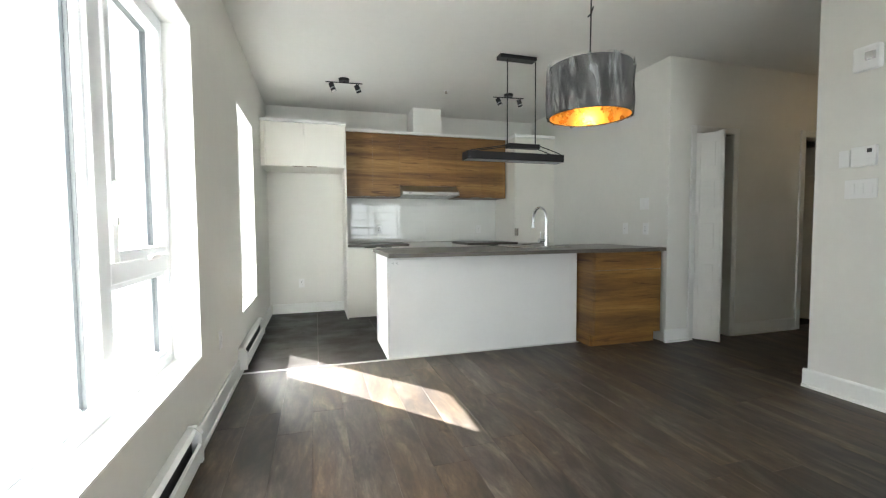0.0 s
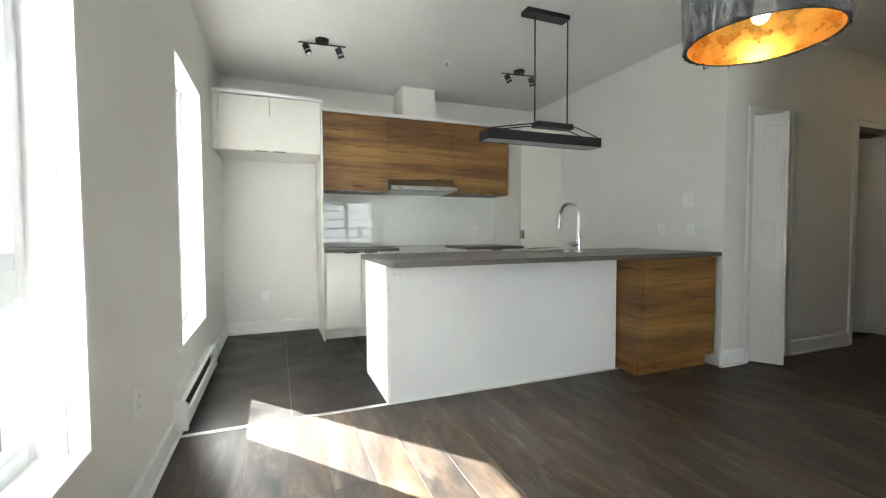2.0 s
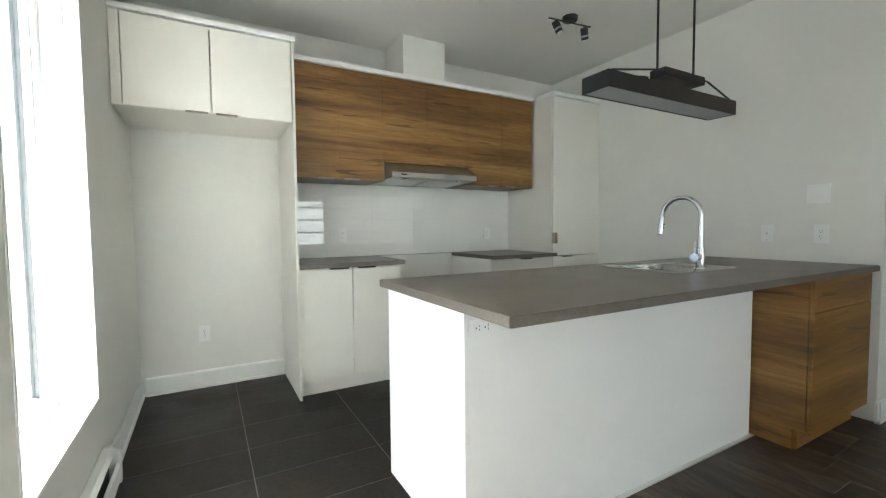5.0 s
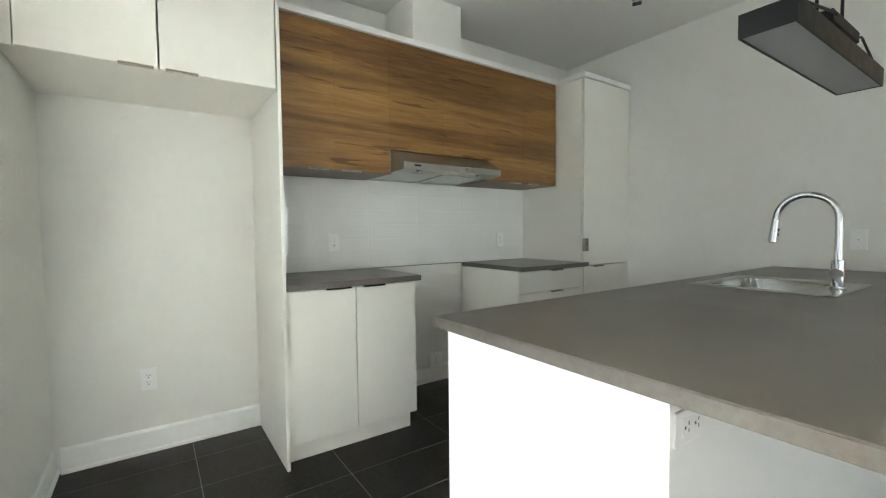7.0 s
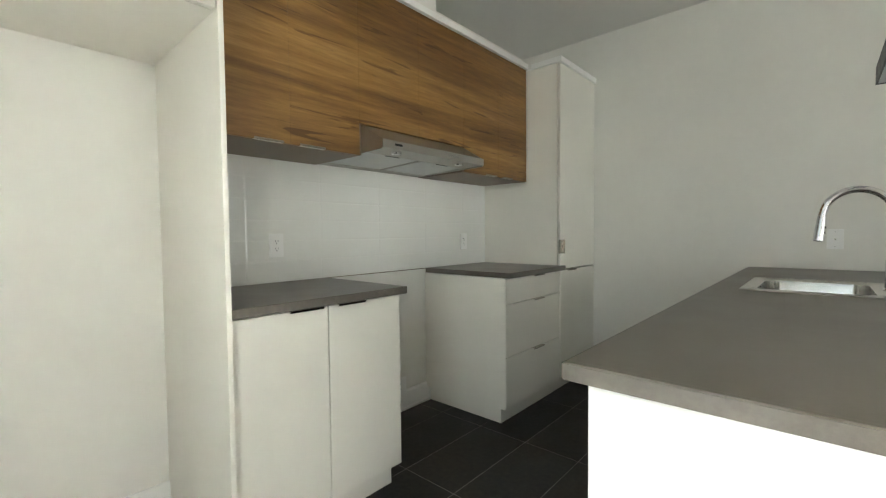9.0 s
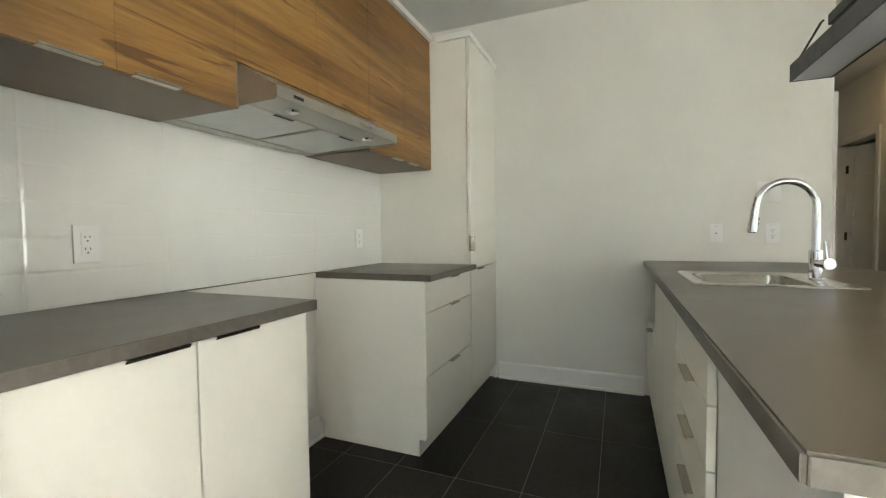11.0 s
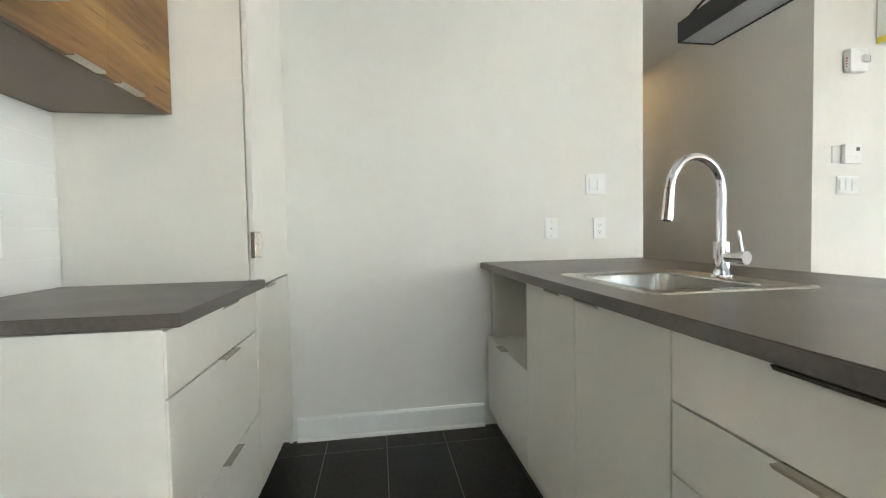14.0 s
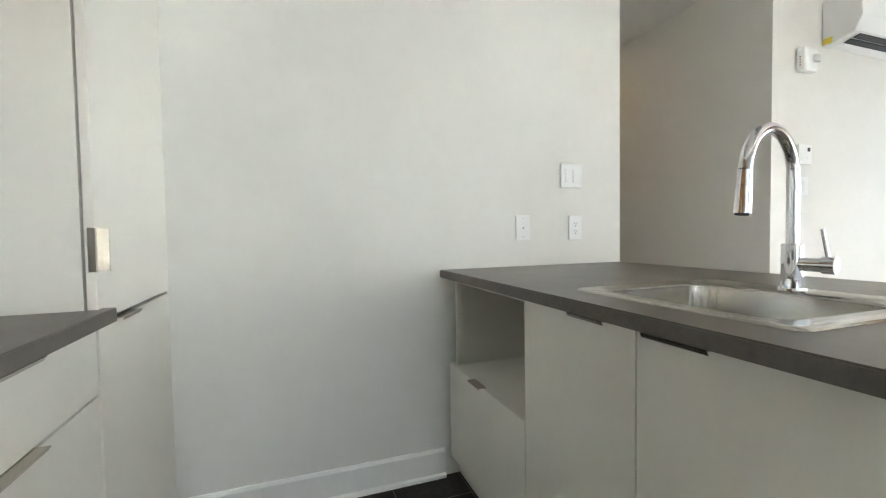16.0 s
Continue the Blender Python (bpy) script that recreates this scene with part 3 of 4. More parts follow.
# tall pantry
PF = 4.820
c = thing("pantry_cabinet", (3.0, 5.15, 0), "tall white pantry cabinet with two doors against the wall", "cabinet")
carcass(2.714, 3.292, PF, BACK - 0.002, 0.105, 2.314, -1, MELAMINE, c)
d = front(2.714, 3.292, 0.882, 2.312, PF, -1, MELAMINE, c)
bm = bmesh.new()
prof = [(2.7125, PF + 0.012), (2.7125, PF - 0.0015), (2.754, PF - 0.0015), (2.754, PF - 0.014), (2.756, PF - 0.014), (2.756, PF - 0.0002), (2.7138, PF - 0.0002), (2.7138, PF + 0.012)]
part("handle", prism(bm, prof, "z", 0.994, 1.092), NICKEL, d, "brushed nickel edge pull")
d = front(2.714, 3.292, 0.108, 0.878, PF, -1, MELAMINE, c)
pull(2.81, 2.94, PF, 0.8765, -1, d)
part("filler", boxed(3.293, R - 0.001, PF + 0.004, PF + 0.02, 0.0, 2.314), MELAMINE, c)
toe(2.712, 3.29, PF + 0.055, PF + 0.07, MELAMINE, c)
bm = bmesh.new()
box(bm, 2.704, R - 0.002, PF - 0.012, PF + 0.03, 2.316, 2.354, 0.002)
box(bm, 2.704, 2.72, PF + 0.03, 5.04, 2.316, 2.354, 0.002)
box(bm, 2.72, R - 0.002, PF + 0.03, BACK - 0.002, 2.316, 2.329)
part("crown", bm, TRIM, c, "white flat crown board")
# fridge bay: end panel and bridge cabinet
c = thing("end_panel", (0.49, 5.15, 0), "tall white end panel beside the refrigerator bay", "panel")
part("board", boxed(0.484, 0.5, 4.832, BACK - 0.001, 0.003, 2.335, 0.001), MELAMINE, c)
FF = 4.834
c = thing("bridge_cabinet", (0.02, 5.15, 1.83), "white two-door bridge cabinet above the empty refrigerator bay", "cabinet")
carcass(L + 0.004, 0.482, FF, BACK - 0.002, 1.832, 2.334, -1, MELAMINE, c)
for a, b, h in ((L + 0.052, 0.026, (-0.107, 0.008)), (0.026, 0.4815, (0.048, 0.163))):
    d = front(a, b, 1.828, 2.332, FF, -1, MELAMINE, c, gap=0.003)
    pull(h[0], h[1], FF, 1.826, -1, d, 1)
part("filler", boxed(L + 0.003, L + 0.05, FF + 0.006, FF + 0.022, 1.828, 2.334, 0.002), MELAMINE, c)
bm = bmesh.new()
box(bm, L + 0.003, 0.505, FF - 0.014, FF + 0.03, 2.337, 2.368, 0.002)
box(bm, L + 0.003, 0.505, FF + 0.03, BACK - 0.002, 2.337, 2.348)
part("crown", bm, TRIM, c, "white flat crown board")
# wood uppers
UF, UZ = 5.075, 1.512
SEAMS = (0.506, 0.845, 1.192, 1.585, 1.965, 2.33, 2.69)
for i in range(6):
    a, b = SEAMS[i], SEAMS[i + 1]
    low = 1.66 if i in (2, 3) else UZ
    c = thing("wall_cabinet", ((a + b) / 2, 5.28, low), "oak-look laminate wall cabinet with horizontal grain" + (" above the range hood" if i in (2, 3) else ""), "cabinet", "oak wall cabinets")
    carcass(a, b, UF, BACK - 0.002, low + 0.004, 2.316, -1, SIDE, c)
    d = front(a - 0.0008, b + 0.0008, low, 2.318, UF, -1, WOOD, c)
    if i in (0, 1, 4, 5):
        hx = (b - 0.155, b - 0.035) if i in (0, 4) else (a + 0.035, a + 0.155)
        pull(hx[0], hx[1], UF, UZ - 0.001, -1, d, 1)
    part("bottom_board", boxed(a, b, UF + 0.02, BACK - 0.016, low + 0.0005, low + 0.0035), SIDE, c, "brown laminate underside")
c = thing("crown_board", (1.6, 5.06, 2.33), "white flat crown board along the oak wall cabinets", "trim")
bm = bmesh.new()
box(bm, 0.507, 2.692, UF - 0.018, UF + 0.025, 2.320, 2.354, 0.002)
part("board", bm, TRIM, c)
c = thing("duct_box", (1.575, 5.28, 2.33), "white painted box that hides the hood duct above the cabinets", "duct box")
part("board", boxed(1.385, 1.765, UF + 0.03, BACK - 0.001, 2.315, TOP - 0.001, 0.002), PAINT, c)
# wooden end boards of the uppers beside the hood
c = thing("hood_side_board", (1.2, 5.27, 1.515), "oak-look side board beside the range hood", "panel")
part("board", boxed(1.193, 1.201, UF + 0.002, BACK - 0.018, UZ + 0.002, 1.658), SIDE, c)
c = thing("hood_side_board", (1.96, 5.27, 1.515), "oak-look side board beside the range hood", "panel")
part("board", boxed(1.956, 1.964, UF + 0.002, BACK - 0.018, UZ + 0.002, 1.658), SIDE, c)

# range hood: slim wedge with lamps, buttons and two filters
h = thing("range_hood", (1.6, 5.2, 1.52), "slim stainless steel under-cabinet range hood with two filters", "range hood")
hx0, hx1, HY = 1.202, 1.957, 4.922
bm = bmesh.new()
# sloped top, lip and side cheeks as thin shell pieces
prism(bm, [(HY, 1.533), (HY, 1.570), (HY + 0.012, 1.574), (UF - 0.004, 1.655), (UF - 0.004, 1.650), (HY + 0.006, 1.566), (HY + 0.006, 1.533)], "x", hx0, hx1)
for x in (hx0, hx1 - 0.004):
    prism(bm, [(HY + 0.007, 1.527), (HY + 0.007, 1.566), (UF - 0.005, 1.648), (BACK - 0.03, 1.648), (BACK - 0.03, 1.514)], "x", x, x + 0.004)
body = part("body", bm, HOOD, h)
bm = bmesh.new()
SL = (1.533 - 1.514) / (HY - (BACK - 0.06))


def hz(y):
    return 1.533 + SL * (y - HY)


prism(bm, [(HY + 0.006, hz(HY) + 0.001), (HY + 0.006, hz(HY) + 0.006), (HY + 0.125, hz(HY + 0.125) + 0.006), (HY + 0.125, hz(HY + 0.125) + 0.001)], "x", hx0 + 0.004, hx1 - 0.004)
prism(bm, [(BACK - 0.08, hz(BACK - 0.08) + 0.001), (BACK - 0.08, hz(BACK - 0.08) + 0.006), (BACK - 0.03, hz(BACK - 0.03) + 0.006), (BACK - 0.03, hz(BACK - 0.03) + 0.001)], "x", hx0 + 0.004, hx1 - 0.004)
part("bottom_plate", bm, HOOD, h)
for a, b in ((hx0 + 0.006, 1.577), (1.581, hx1 - 0.006)):
    y0, y1 = HY + 0.127, BACK - 0.082
    bm = bmesh.new()
    prism(bm, [(y0, hz(y0) + 0.004), (y0, hz(y0) + 0.009), (y1, hz(y1) + 0.009), (y1, hz(y1) + 0.004)], "x", a + 0.008, b - 0.008)
    fl = part("filter", bm, FILTER, h, "aluminium mesh filter")
    bm = bmesh.new()
    for p, q in ((a, a + 0.008), (b - 0.008, b)):
        prism(bm, [(y0, hz(y0)), (y0, hz(y0) + 0.009), (y1, hz(y1) + 0.009), (y1, hz(y1))], "x", p, q)
    for p, q in ((y0, y0 + 0.008), (y1 - 0.008, y1)):
        prism(bm, [(p, hz(p)), (p, hz(p) + 0.009), (q, hz(q) + 0.009), (q, hz(q))], "x", a + 0.008, b - 0.008)
    part("filter_rim", bm, HOOD, fl)
    m = (a + b) / 2
    part("latch", boxed(m - 0.045, m + 0.045, y0 + 0.012, y0 + 0.03, hz(y0) + 0.0005, hz(y0) + 0.0035, 0.001), SLOT, fl, "dark recessed latch")
for x in (1.345, 1.815):
    bm = bmesh.new()
    y = HY + 0.07
    bmesh.ops.create_cone(bm, cap_ends=True, segments=28, radius1=0.023, radius2=0.026, depth=0.006, matrix=Matrix.Translation((x, y, hz(y) - 0.002)))
    lm = part("lamp", bm, CHROME, h)
    bm = bmesh.new()
    bmesh.ops.create_uvsphere(bm, u_segments=18, v_segments=8, radius=0.016, matrix=Matrix.Translation((x, y, hz(y) - 0.004)) @ Matrix.Diagonal((1, 1, 0.25, 1)))
    part("lens", bm, PLASTIC, lm, "frosted lens", True)
for k in range(5):
    x = 1.655 + 0.018 * k
    bm = rod(bmesh.new(), (x, HY + 0.001, 1.553), (x, HY - 0.005, 1.553), 0.0058, seg=12)
    part("button", bm, CHROME, h)
part("badge", boxed(1.275, 1.32, HY - 0.0015, HY + 0.001, 1.548, 1.558), SLOT, h, "small dark badge")


# ---- worktops ----
def worktop(name, x0, x1, y0, y1, label, holes=None):
    c = thing(name, ((x0 + x1) / 2, (y0 + y1) / 2, 0.87), label, "worktop")
    if not holes:
        part("slab", boxed(x0, x1, y0, y1, 0.878, 0.91, 0.003), COUNTER, c)
        return c
    hx0_, hx1_, hy0, hy1 = holes
    xs, ys = (x0, hx0_, hx1_, x1), (y0, hy0, hy1, y1)
    bm = bmesh.new()
    grid = [[[bm.verts.new((x, y, z)) for y in ys] for x in xs] for z in (0.878, 0.91)]
    for i in range(3):
        for j in range(3):
            if (i, j) == (1, 1):
                continue
            g = grid[1]
            bm.faces.new((g[i][j], g[i + 1][j], g[i + 1][j + 1], g[i][j + 1]))
            g = grid[0]
            bm.faces.new((g[i][j], g[i][j + 1], g[i + 1][j + 1], g[i + 1][j]))
    lo, up = grid

    def strip(ring):
        for (i, j), (k, m) in zip(ring, ring[1:] + ring[:1]):
            bm.faces.new((lo[i][j], lo[k][m], up[k][m], up[i][j]))
    strip([(0, 0), (1, 0), (2, 0), (3, 0), (3, 1), (3, 2), (3, 3), (2, 3), (1, 3), (0, 3), (0, 2), (0, 1)])
    strip([(1, 1), (1, 2), (2, 2), (2, 1)])
    bmesh.ops.recalc_face_normals(bm, faces=bm.faces)
    rim = [e for e in bm.edges if all(abs(v.co.z - 0.91) < 1e-5 for v in e.verts) and all(v.co.x in (x0, x1) or v.co.y in (y0, y1) or abs(v.co.x - x0) < 1e-5 or abs(v.co.x - x1) < 1e-5 or abs(v.co.y - y0) < 1e-5 or abs(v.co.y - y1) < 1e-5 for v in e.verts) and any(len(f.verts) and abs(f.normal.z) < 0.5 for f in e.link_faces)]
    corner = [e for e in bm.edges if abs(e.verts[0].co.z - e.verts[1].co.z) > 0.02 and e.verts[0].co.x < x0 + 1e-4]
    bmesh.ops.bevel(bm, geom=rim + corner, offset=0.004, segments=2, affect="EDGES")
    bmesh.ops.recalc_face_normals(bm, faces=bm.faces)
    part("slab", bm, COUNTER, c)
    return c


short_top = worktop("worktop", 0.5015, 1.258, BF - 0.022, BACK - 0.004, "short grey-brown laminate worktop on the base cabinet")
pantry_top = worktop("worktop", 2.032, 2.746, 4.795, BACK - 0.004, "short grey-brown laminate worktop beside the pantry")
IS = (0.667, R - 0.001, 2.838, 3.808)
long_top = worktop("island_worktop", *IS, "long grey-brown laminate island worktop with a sink cut-out", (2.03, 2.49, 3.29, 3.665))

for ob, spans in ((short_top, ((0.505, 1.2555, BF - 0.0232, BF - 0.0218), (1.2578, 1.2592, BF - 0.019, BACK - 0.006))),
                  (pantry_top, ((2.0355, 2.7425, 4.7938, 4.7952), (2.0308, 2.0322, 4.798, BACK - 0.006))),
                  (long_top, ((0.672, R - 0.004, 2.8368, 2.8382), (0.672, R - 0.004, 3.8078, 3.8092), (0.6658, 0.6672, 2.843, 3.803)))):
    for x0, x1, y0, y1 in spans:
        part("edge_band", boxed(x0, x1, y0, y1, 0.8786, 0.9074), EDGE, ob, "mottled paler edge band")

# ---- island ----
KF = 3.785
c = thing("kitchen_island", (1.6, 3.12, 0), "plain white panelled shell of the kitchen island", "kitchen island")
part("back_panel", boxed(0.7145, 2.524, 3.118, 3.134, 0.004, 0.877, 0.001), PANEL, c)
part("end_panel", boxed(0.694, 0.712, 3.114, KF - 0.017, 0.004, 0.877, 0.001), PANEL, c)


def island_unit(name, x0, x1, label):
    return thing(name, ((x0 + x1) / 2, 3.45, 0), label, "cabinet", "island cabinets")


c = island_unit("island_bay_panel", 0.714, 1.252, "plain white fixed panel set back beside the island drawers")
part("board", boxed(0.7145, 1.2485, KF - 0.036, KF - 0.02, 0.004, 0.877, 0.001), PANEL, c)
part("stretcher", boxed(0.7145, 1.2555, 3.20, 3.26, 0.79, 0.877), MELAMINE, c)
c = island_unit("island_drawer_cabinet", 1.252, 1.802, "white island cabinet with four drawers")
carcass(1.2585, 1.801, KF, 3.20, 0.105, 0.876, 1, MELAMINE, c)
for a, b in ((0.108, 0.432), (0.432, 0.580), (0.580, 0.728), (0.728, 0.874)):
    d = front(1.252, 1.802, a, b, KF, 1, MELAMINE, c, "drawer_front")
    pull(1.42, 1.565, KF, b + 0.001, 1, d)
toe(1.2585, 1.802, KF - 0.07, KF - 0.055, MELAMINE, c)
c = island_unit("sink_cabinet", 1.802, 2.648, "white two-door sink cabinet in the island")
bm = bmesh.new()
for a, b in ((1.8025, 1.8185), (2.631, 2.647)):
    box(bm, a, b, 3.20, KF - 0.021, 0.105, 0.876)
box(bm, 1.8185, 2.631, 3.20, KF - 0.021, 0.105, 0.121)
part("body", bm, MELAMINE, c)
for a, b, hx in ((1.802, 2.226, (2.06, 2.195)), (2.226, 2.648, (2.30, 2.42))):
    d = front(a, b, 0.108, 0.874, KF, 1, MELAMINE, c)
    pull(hx[0], hx[1], KF, 0.876, 1, d)
toe(1.802, 2.648, KF - 0.07, KF - 0.055, MELAMINE, c)
c = island_unit("niche_cabinet", 2.648, 3.29, "white island cabinet with an open niche over one drawer")
carcass(2.6485, 3.25, KF, 3.20, 0.105, 0.876, 1, MELAMINE, c)
part("shelf", boxed(2.665, 3.234, 3.212, KF - 0.021, 0.494, 0.510), MELAMINE, c)
d = front(2.648, 3.27, 0.108, 0.516, KF, 1, MELAMINE, c, "drawer_front")
pull(2.93, 3.03, KF, 0.517, 1, d)
part("filler", boxed(3.251, R - 0.002, KF - 0.10, KF - 0.084, 0.105, 0.876), MELAMINE, c)
toe(2.648, R - 0.002, KF - 0.07, KF - 0.055, MELAMINE, c)
# oak end cabinet towards the living room
WF = 2.858
c = thing("oak_cabinet", (2.92, 3.0, 0), "oak-look island cabinet with a drawer over a door", "cabinet")
bm = bmesh.new()
prism(bm, [(WF + 0.021, 0.105), (WF + 0.075, 0.105), (WF + 0.075, 0.003), (3.19, 0.003), (3.19, 0.876), (WF + 0.021, 0.876)], "x", 2.54, 2.556)
part("side_panel", bm, WOOD, c)
bm = bmesh.new()
box(bm, 2.557, 3.27, WF + 0.021, 3.19, 0.106, 0.122)
box(bm, 3.254, 3.27, WF + 0.021, 3.19, 0.122, 0.876)
box(bm, 2.557, 3.254, 3.17, 3.186, 0.122, 0.876)
part("body", bm, SIDE, c)
front(2.541, 3.272, 0.712, 0.873, WF, -1, WOOD, c, "drawer_front")
front(2.541, 3.272, 0.108, 0.710, WF, -1, WOOD, c)
toe(2.557, 3.25, WF + 0.06, WF + 0.075, WOOD, c)
part("filler", boxed(3.274, R - 0.026, WF + 0.03, WF + 0.045, 0.13, 0.876), MELAMINE, c)


# ---- sink and faucet ----
def ring_points(x0, x1, y0, y1, r, z, seg=6):
    out = []
    for cx, cy, s in ((x1 - r, y1 - r, 0), (x0 + r, y1 - r, 1), (x0 + r, y0 + r, 2), (x1 - r, y0 + r, 3)):
        for k in range(seg + 1):
            a = math.pi / 2 * (s + k / seg)
            out.append((cx + r * math.cos(a), cy + r * math.sin(a), z))
    return out


def lofted(rings, cap=True):
    bm = bmesh.new()
    made = [[bm.verts.new(p) for p in ring] for ring in rings]
    n = len(made[0])
    for a, b in zip(made, made[1:]):
        for k in range(n):
            bm.faces.new((a[k], a[(k + 1) % n], b[(k + 1) % n], b[k]))
    if cap:
        bm.faces.new(made[-1])
    bmesh.ops.recalc_face_normals(bm, faces=bm.faces)
    return bm


c = thing("kitchen_sink", (2.26, 3.46, 0.9), "single-bowl stainless steel drop-in sink in the island", "sink")
sx0, sx1, sy0, sy1 = 1.985, 2.535, 3.195, 3.702
bx0, bx1, by0, by1 = 2.045, 2.475, 3.305, 3.652
rings = [ring_points(sx0, sx1, sy0, sy1, 0.03, 0.9105), ring_points(sx0 + 0.003, sx1 - 0.003, sy0 + 0.003, sy1 - 0.003, 0.03, 0.9145),
         ring_points(sx0 + 0.012, sx1 - 0.012, sy0 + 0.012, sy1 - 0.012, 0.03, 0.9160), ring_points(sx0 + 0.02, sx1 - 0.02, sy0 + 0.02, sy1 - 0.02, 0.03, 0.9145),
         ring_points(bx0 - 0.008, bx1 + 0.008, by0 - 0.008, by1 + 0.008, 0.055, 0.9140), ring_points(bx0, bx1, by0, by1, 0.052, 0.908),
         ring_points(bx0 + 0.006, bx1 - 0.006, by0 + 0.006, by1 - 0.006, 0.055, 0.77), ring_points(bx0 + 0.03, bx1 - 0.03, by0 + 0.03, by1 - 0.03, 0.05, 0.742),
         ring_points(2.21, 2.31, 3.44, 3.54, 0.049, 0.736), ring_points(2.225, 2.295, 3.455, 3.525, 0.034, 0.728)]
part("bowl", lofted(rings), STEEL, c, "", True)
bm = bmesh.new()
bmesh.ops.create_cone(bm, cap_ends=True, segments=24, radius1=0.03, radius2=0.022, depth=0.01, matrix=Matrix.Translation((2.26, 3.49, 0.7335)))
part("drain", bm, CHROME, c, "round chrome drain")
c = thing("faucet", (2.268, 3.254, 0.914), "tall chrome pull-down kitchen faucet with a side lever", "faucet")
FX, FY = 2.268, 3.254
bm = bmesh.new()
rod(bm, (FX, FY, 0.9145), (FX, FY, 0.920), 0.030, 0.028, 32)
rod(bm, (FX, FY, 0.920), (FX, FY, 1.026), 0.0225, seg=32)
rod(bm, (FX, FY, 1.026), (FX, FY, 1.029), 0.0225, 0.019, 32)
part("base", bm, CHROME, c, "", True)
arc = [(FX, FY, 1.025), (FX, FY, 1.12), (FX, FY, 1.2)]
RA = 0.102
for k in range(1, 19):
    a = math.pi * k / 18 * 0.96
    run = RA - RA * math.cos(a)
    arc.append((FX - 0.12 * run, FY + 0.993 * run, 1.198 + RA * math.sin(a)))
end = Vector(arc[-1])
way = (Vector(arc[-1]) - Vector(arc[-2])).normalized()
part("spout", tube(bmesh.new(), arc + [end + 0.012 * way], 0.0135, 20), CHROME, c, "", True)
bm = bmesh.new()
p0 = end + 0.013 * way
dirw = Vector((-0.012, 0.10, -1)).normalized()
rod(bm, p0, p0 + 0.035 * dirw, 0.0145, 0.015, 28)
rod(bm, p0 + 0.0355 * dirw, p0 + 0.098 * dirw, 0.0155, 0.0175, 28)
head = part("spray_head", bm, CHROME, c, "", True)
tip = p0 + 0.098 * dirw
part("nozzle", rod(bmesh.new(), tip, tip + 0.003 * dirw, 0.014, seg=24), SLOT, head, "dark nozzle face")
for k in (0.045, 0.066):
    q = p0 + k * dirw + Vector((0.001, -0.0155, 0.0))
    part("spray_button", rod(bmesh.new(), q, q + Vector((0, -0.003, 0)), 0.005, seg=12), SLOT, head, "small dark button")
ld = Vector((-0.985, -0.17, 0)).normalized()
bm = bmesh.new()
cz = Vector((FX, FY, 0.979))
rod(bm, cz, cz + 0.058 * ld, 0.0165, seg=28)
lever = part("lever_hub", bm, CHROME, c, "", True)
bm = bmesh.new()
rod(bm, cz + 0.060 * ld, cz + 0.084 * ld, 0.0208, seg=28)
part("lever_cap", bm, CHROME, lever, "", True)
q = cz + 0.072 * ld
part("lever_stick", rod(bmesh.new(), q, q + Vector((0.012, 0.006, 0.085)), 0.0048, seg=14), CHROME, lever, "", True)


# ---- wall plates ----
def plate(name, at, normal, w, h, kind, label, category="outlet"):
    """A bevelled wall plate; normal is one of '-x', '+x', '-y'."""
    c = thing(name, at, label, category)
    t = 0.0075
    x, y, z = at

    def slab(du0, du1, dv0, dv1, d0, d1, bev=0.0):
        if normal == "-y":
            return boxed(x + du0, x + du1, y - d1, y - d0, z + dv0, z + dv1, bev)
        if normal == "-x":
            return boxed(x - d1, x - d0, y + du0, y + du1, z + dv0, z + dv1, bev)
        return boxed(x + d0, x + d1, y + du0, y + du1, z + dv0, z + dv1, bev)
    part("plate", slab(-w / 2, w / 2, -h / 2, h / 2, 0, t, 0.0022), PLASTIC, c)
    if kind.startswith("outlet"):
        flat = kind == "outlet_flat"
        rec = part("receptacle", slab(-0.034, 0.034, -0.0165, 0.0165, t, t + 0.0015, 0.0007) if flat else slab(-0.0165, 0.0165, -0.034, 0.034, t, t + 0.0015, 0.0007), PLASTIC, c)
        for s in (-1, 1):
            for a, b in ((-0.0065, 0.0035), (0.0065, 0.0035), (0.0, -0.0085)):
                u, v = (s * 0.018 + b, a) if flat else (a, s * 0.018 + b)
                r = 0.0025 if (a == 0.0) else 0.0012
                part("slot", slab(u - r, u + r, v - 0.0035 if a else v - 0.0025, v + 0.0035 if a else v + 0.0025, t + 0.0012, t + 0.0019), SLOT, rec)
    elif kind == "coax":
        part("screw", slab(-0.004, 0.004, -0.004, 0.004, t, t + 0.006, 0.001), NICKEL, c, "small metal connector")
        for s in (-1, 1):
            part("screw", slab(-0.002, 0.002, s * 0.042 - 0.002, s * 0.042 + 0.002, t, t + 0.0012), NICKEL, c)
    elif kind.startswith("switch"):
        n = int(kind[-1])
        for i in range(n):
            u = (i - (n - 1) / 2) * 0.046
            part("rocker", slab(u - 0.0165, u + 0.0165, -0.033, 0.033, t, t + 0.004, 0.0012), PLASTIC, c)
    return c


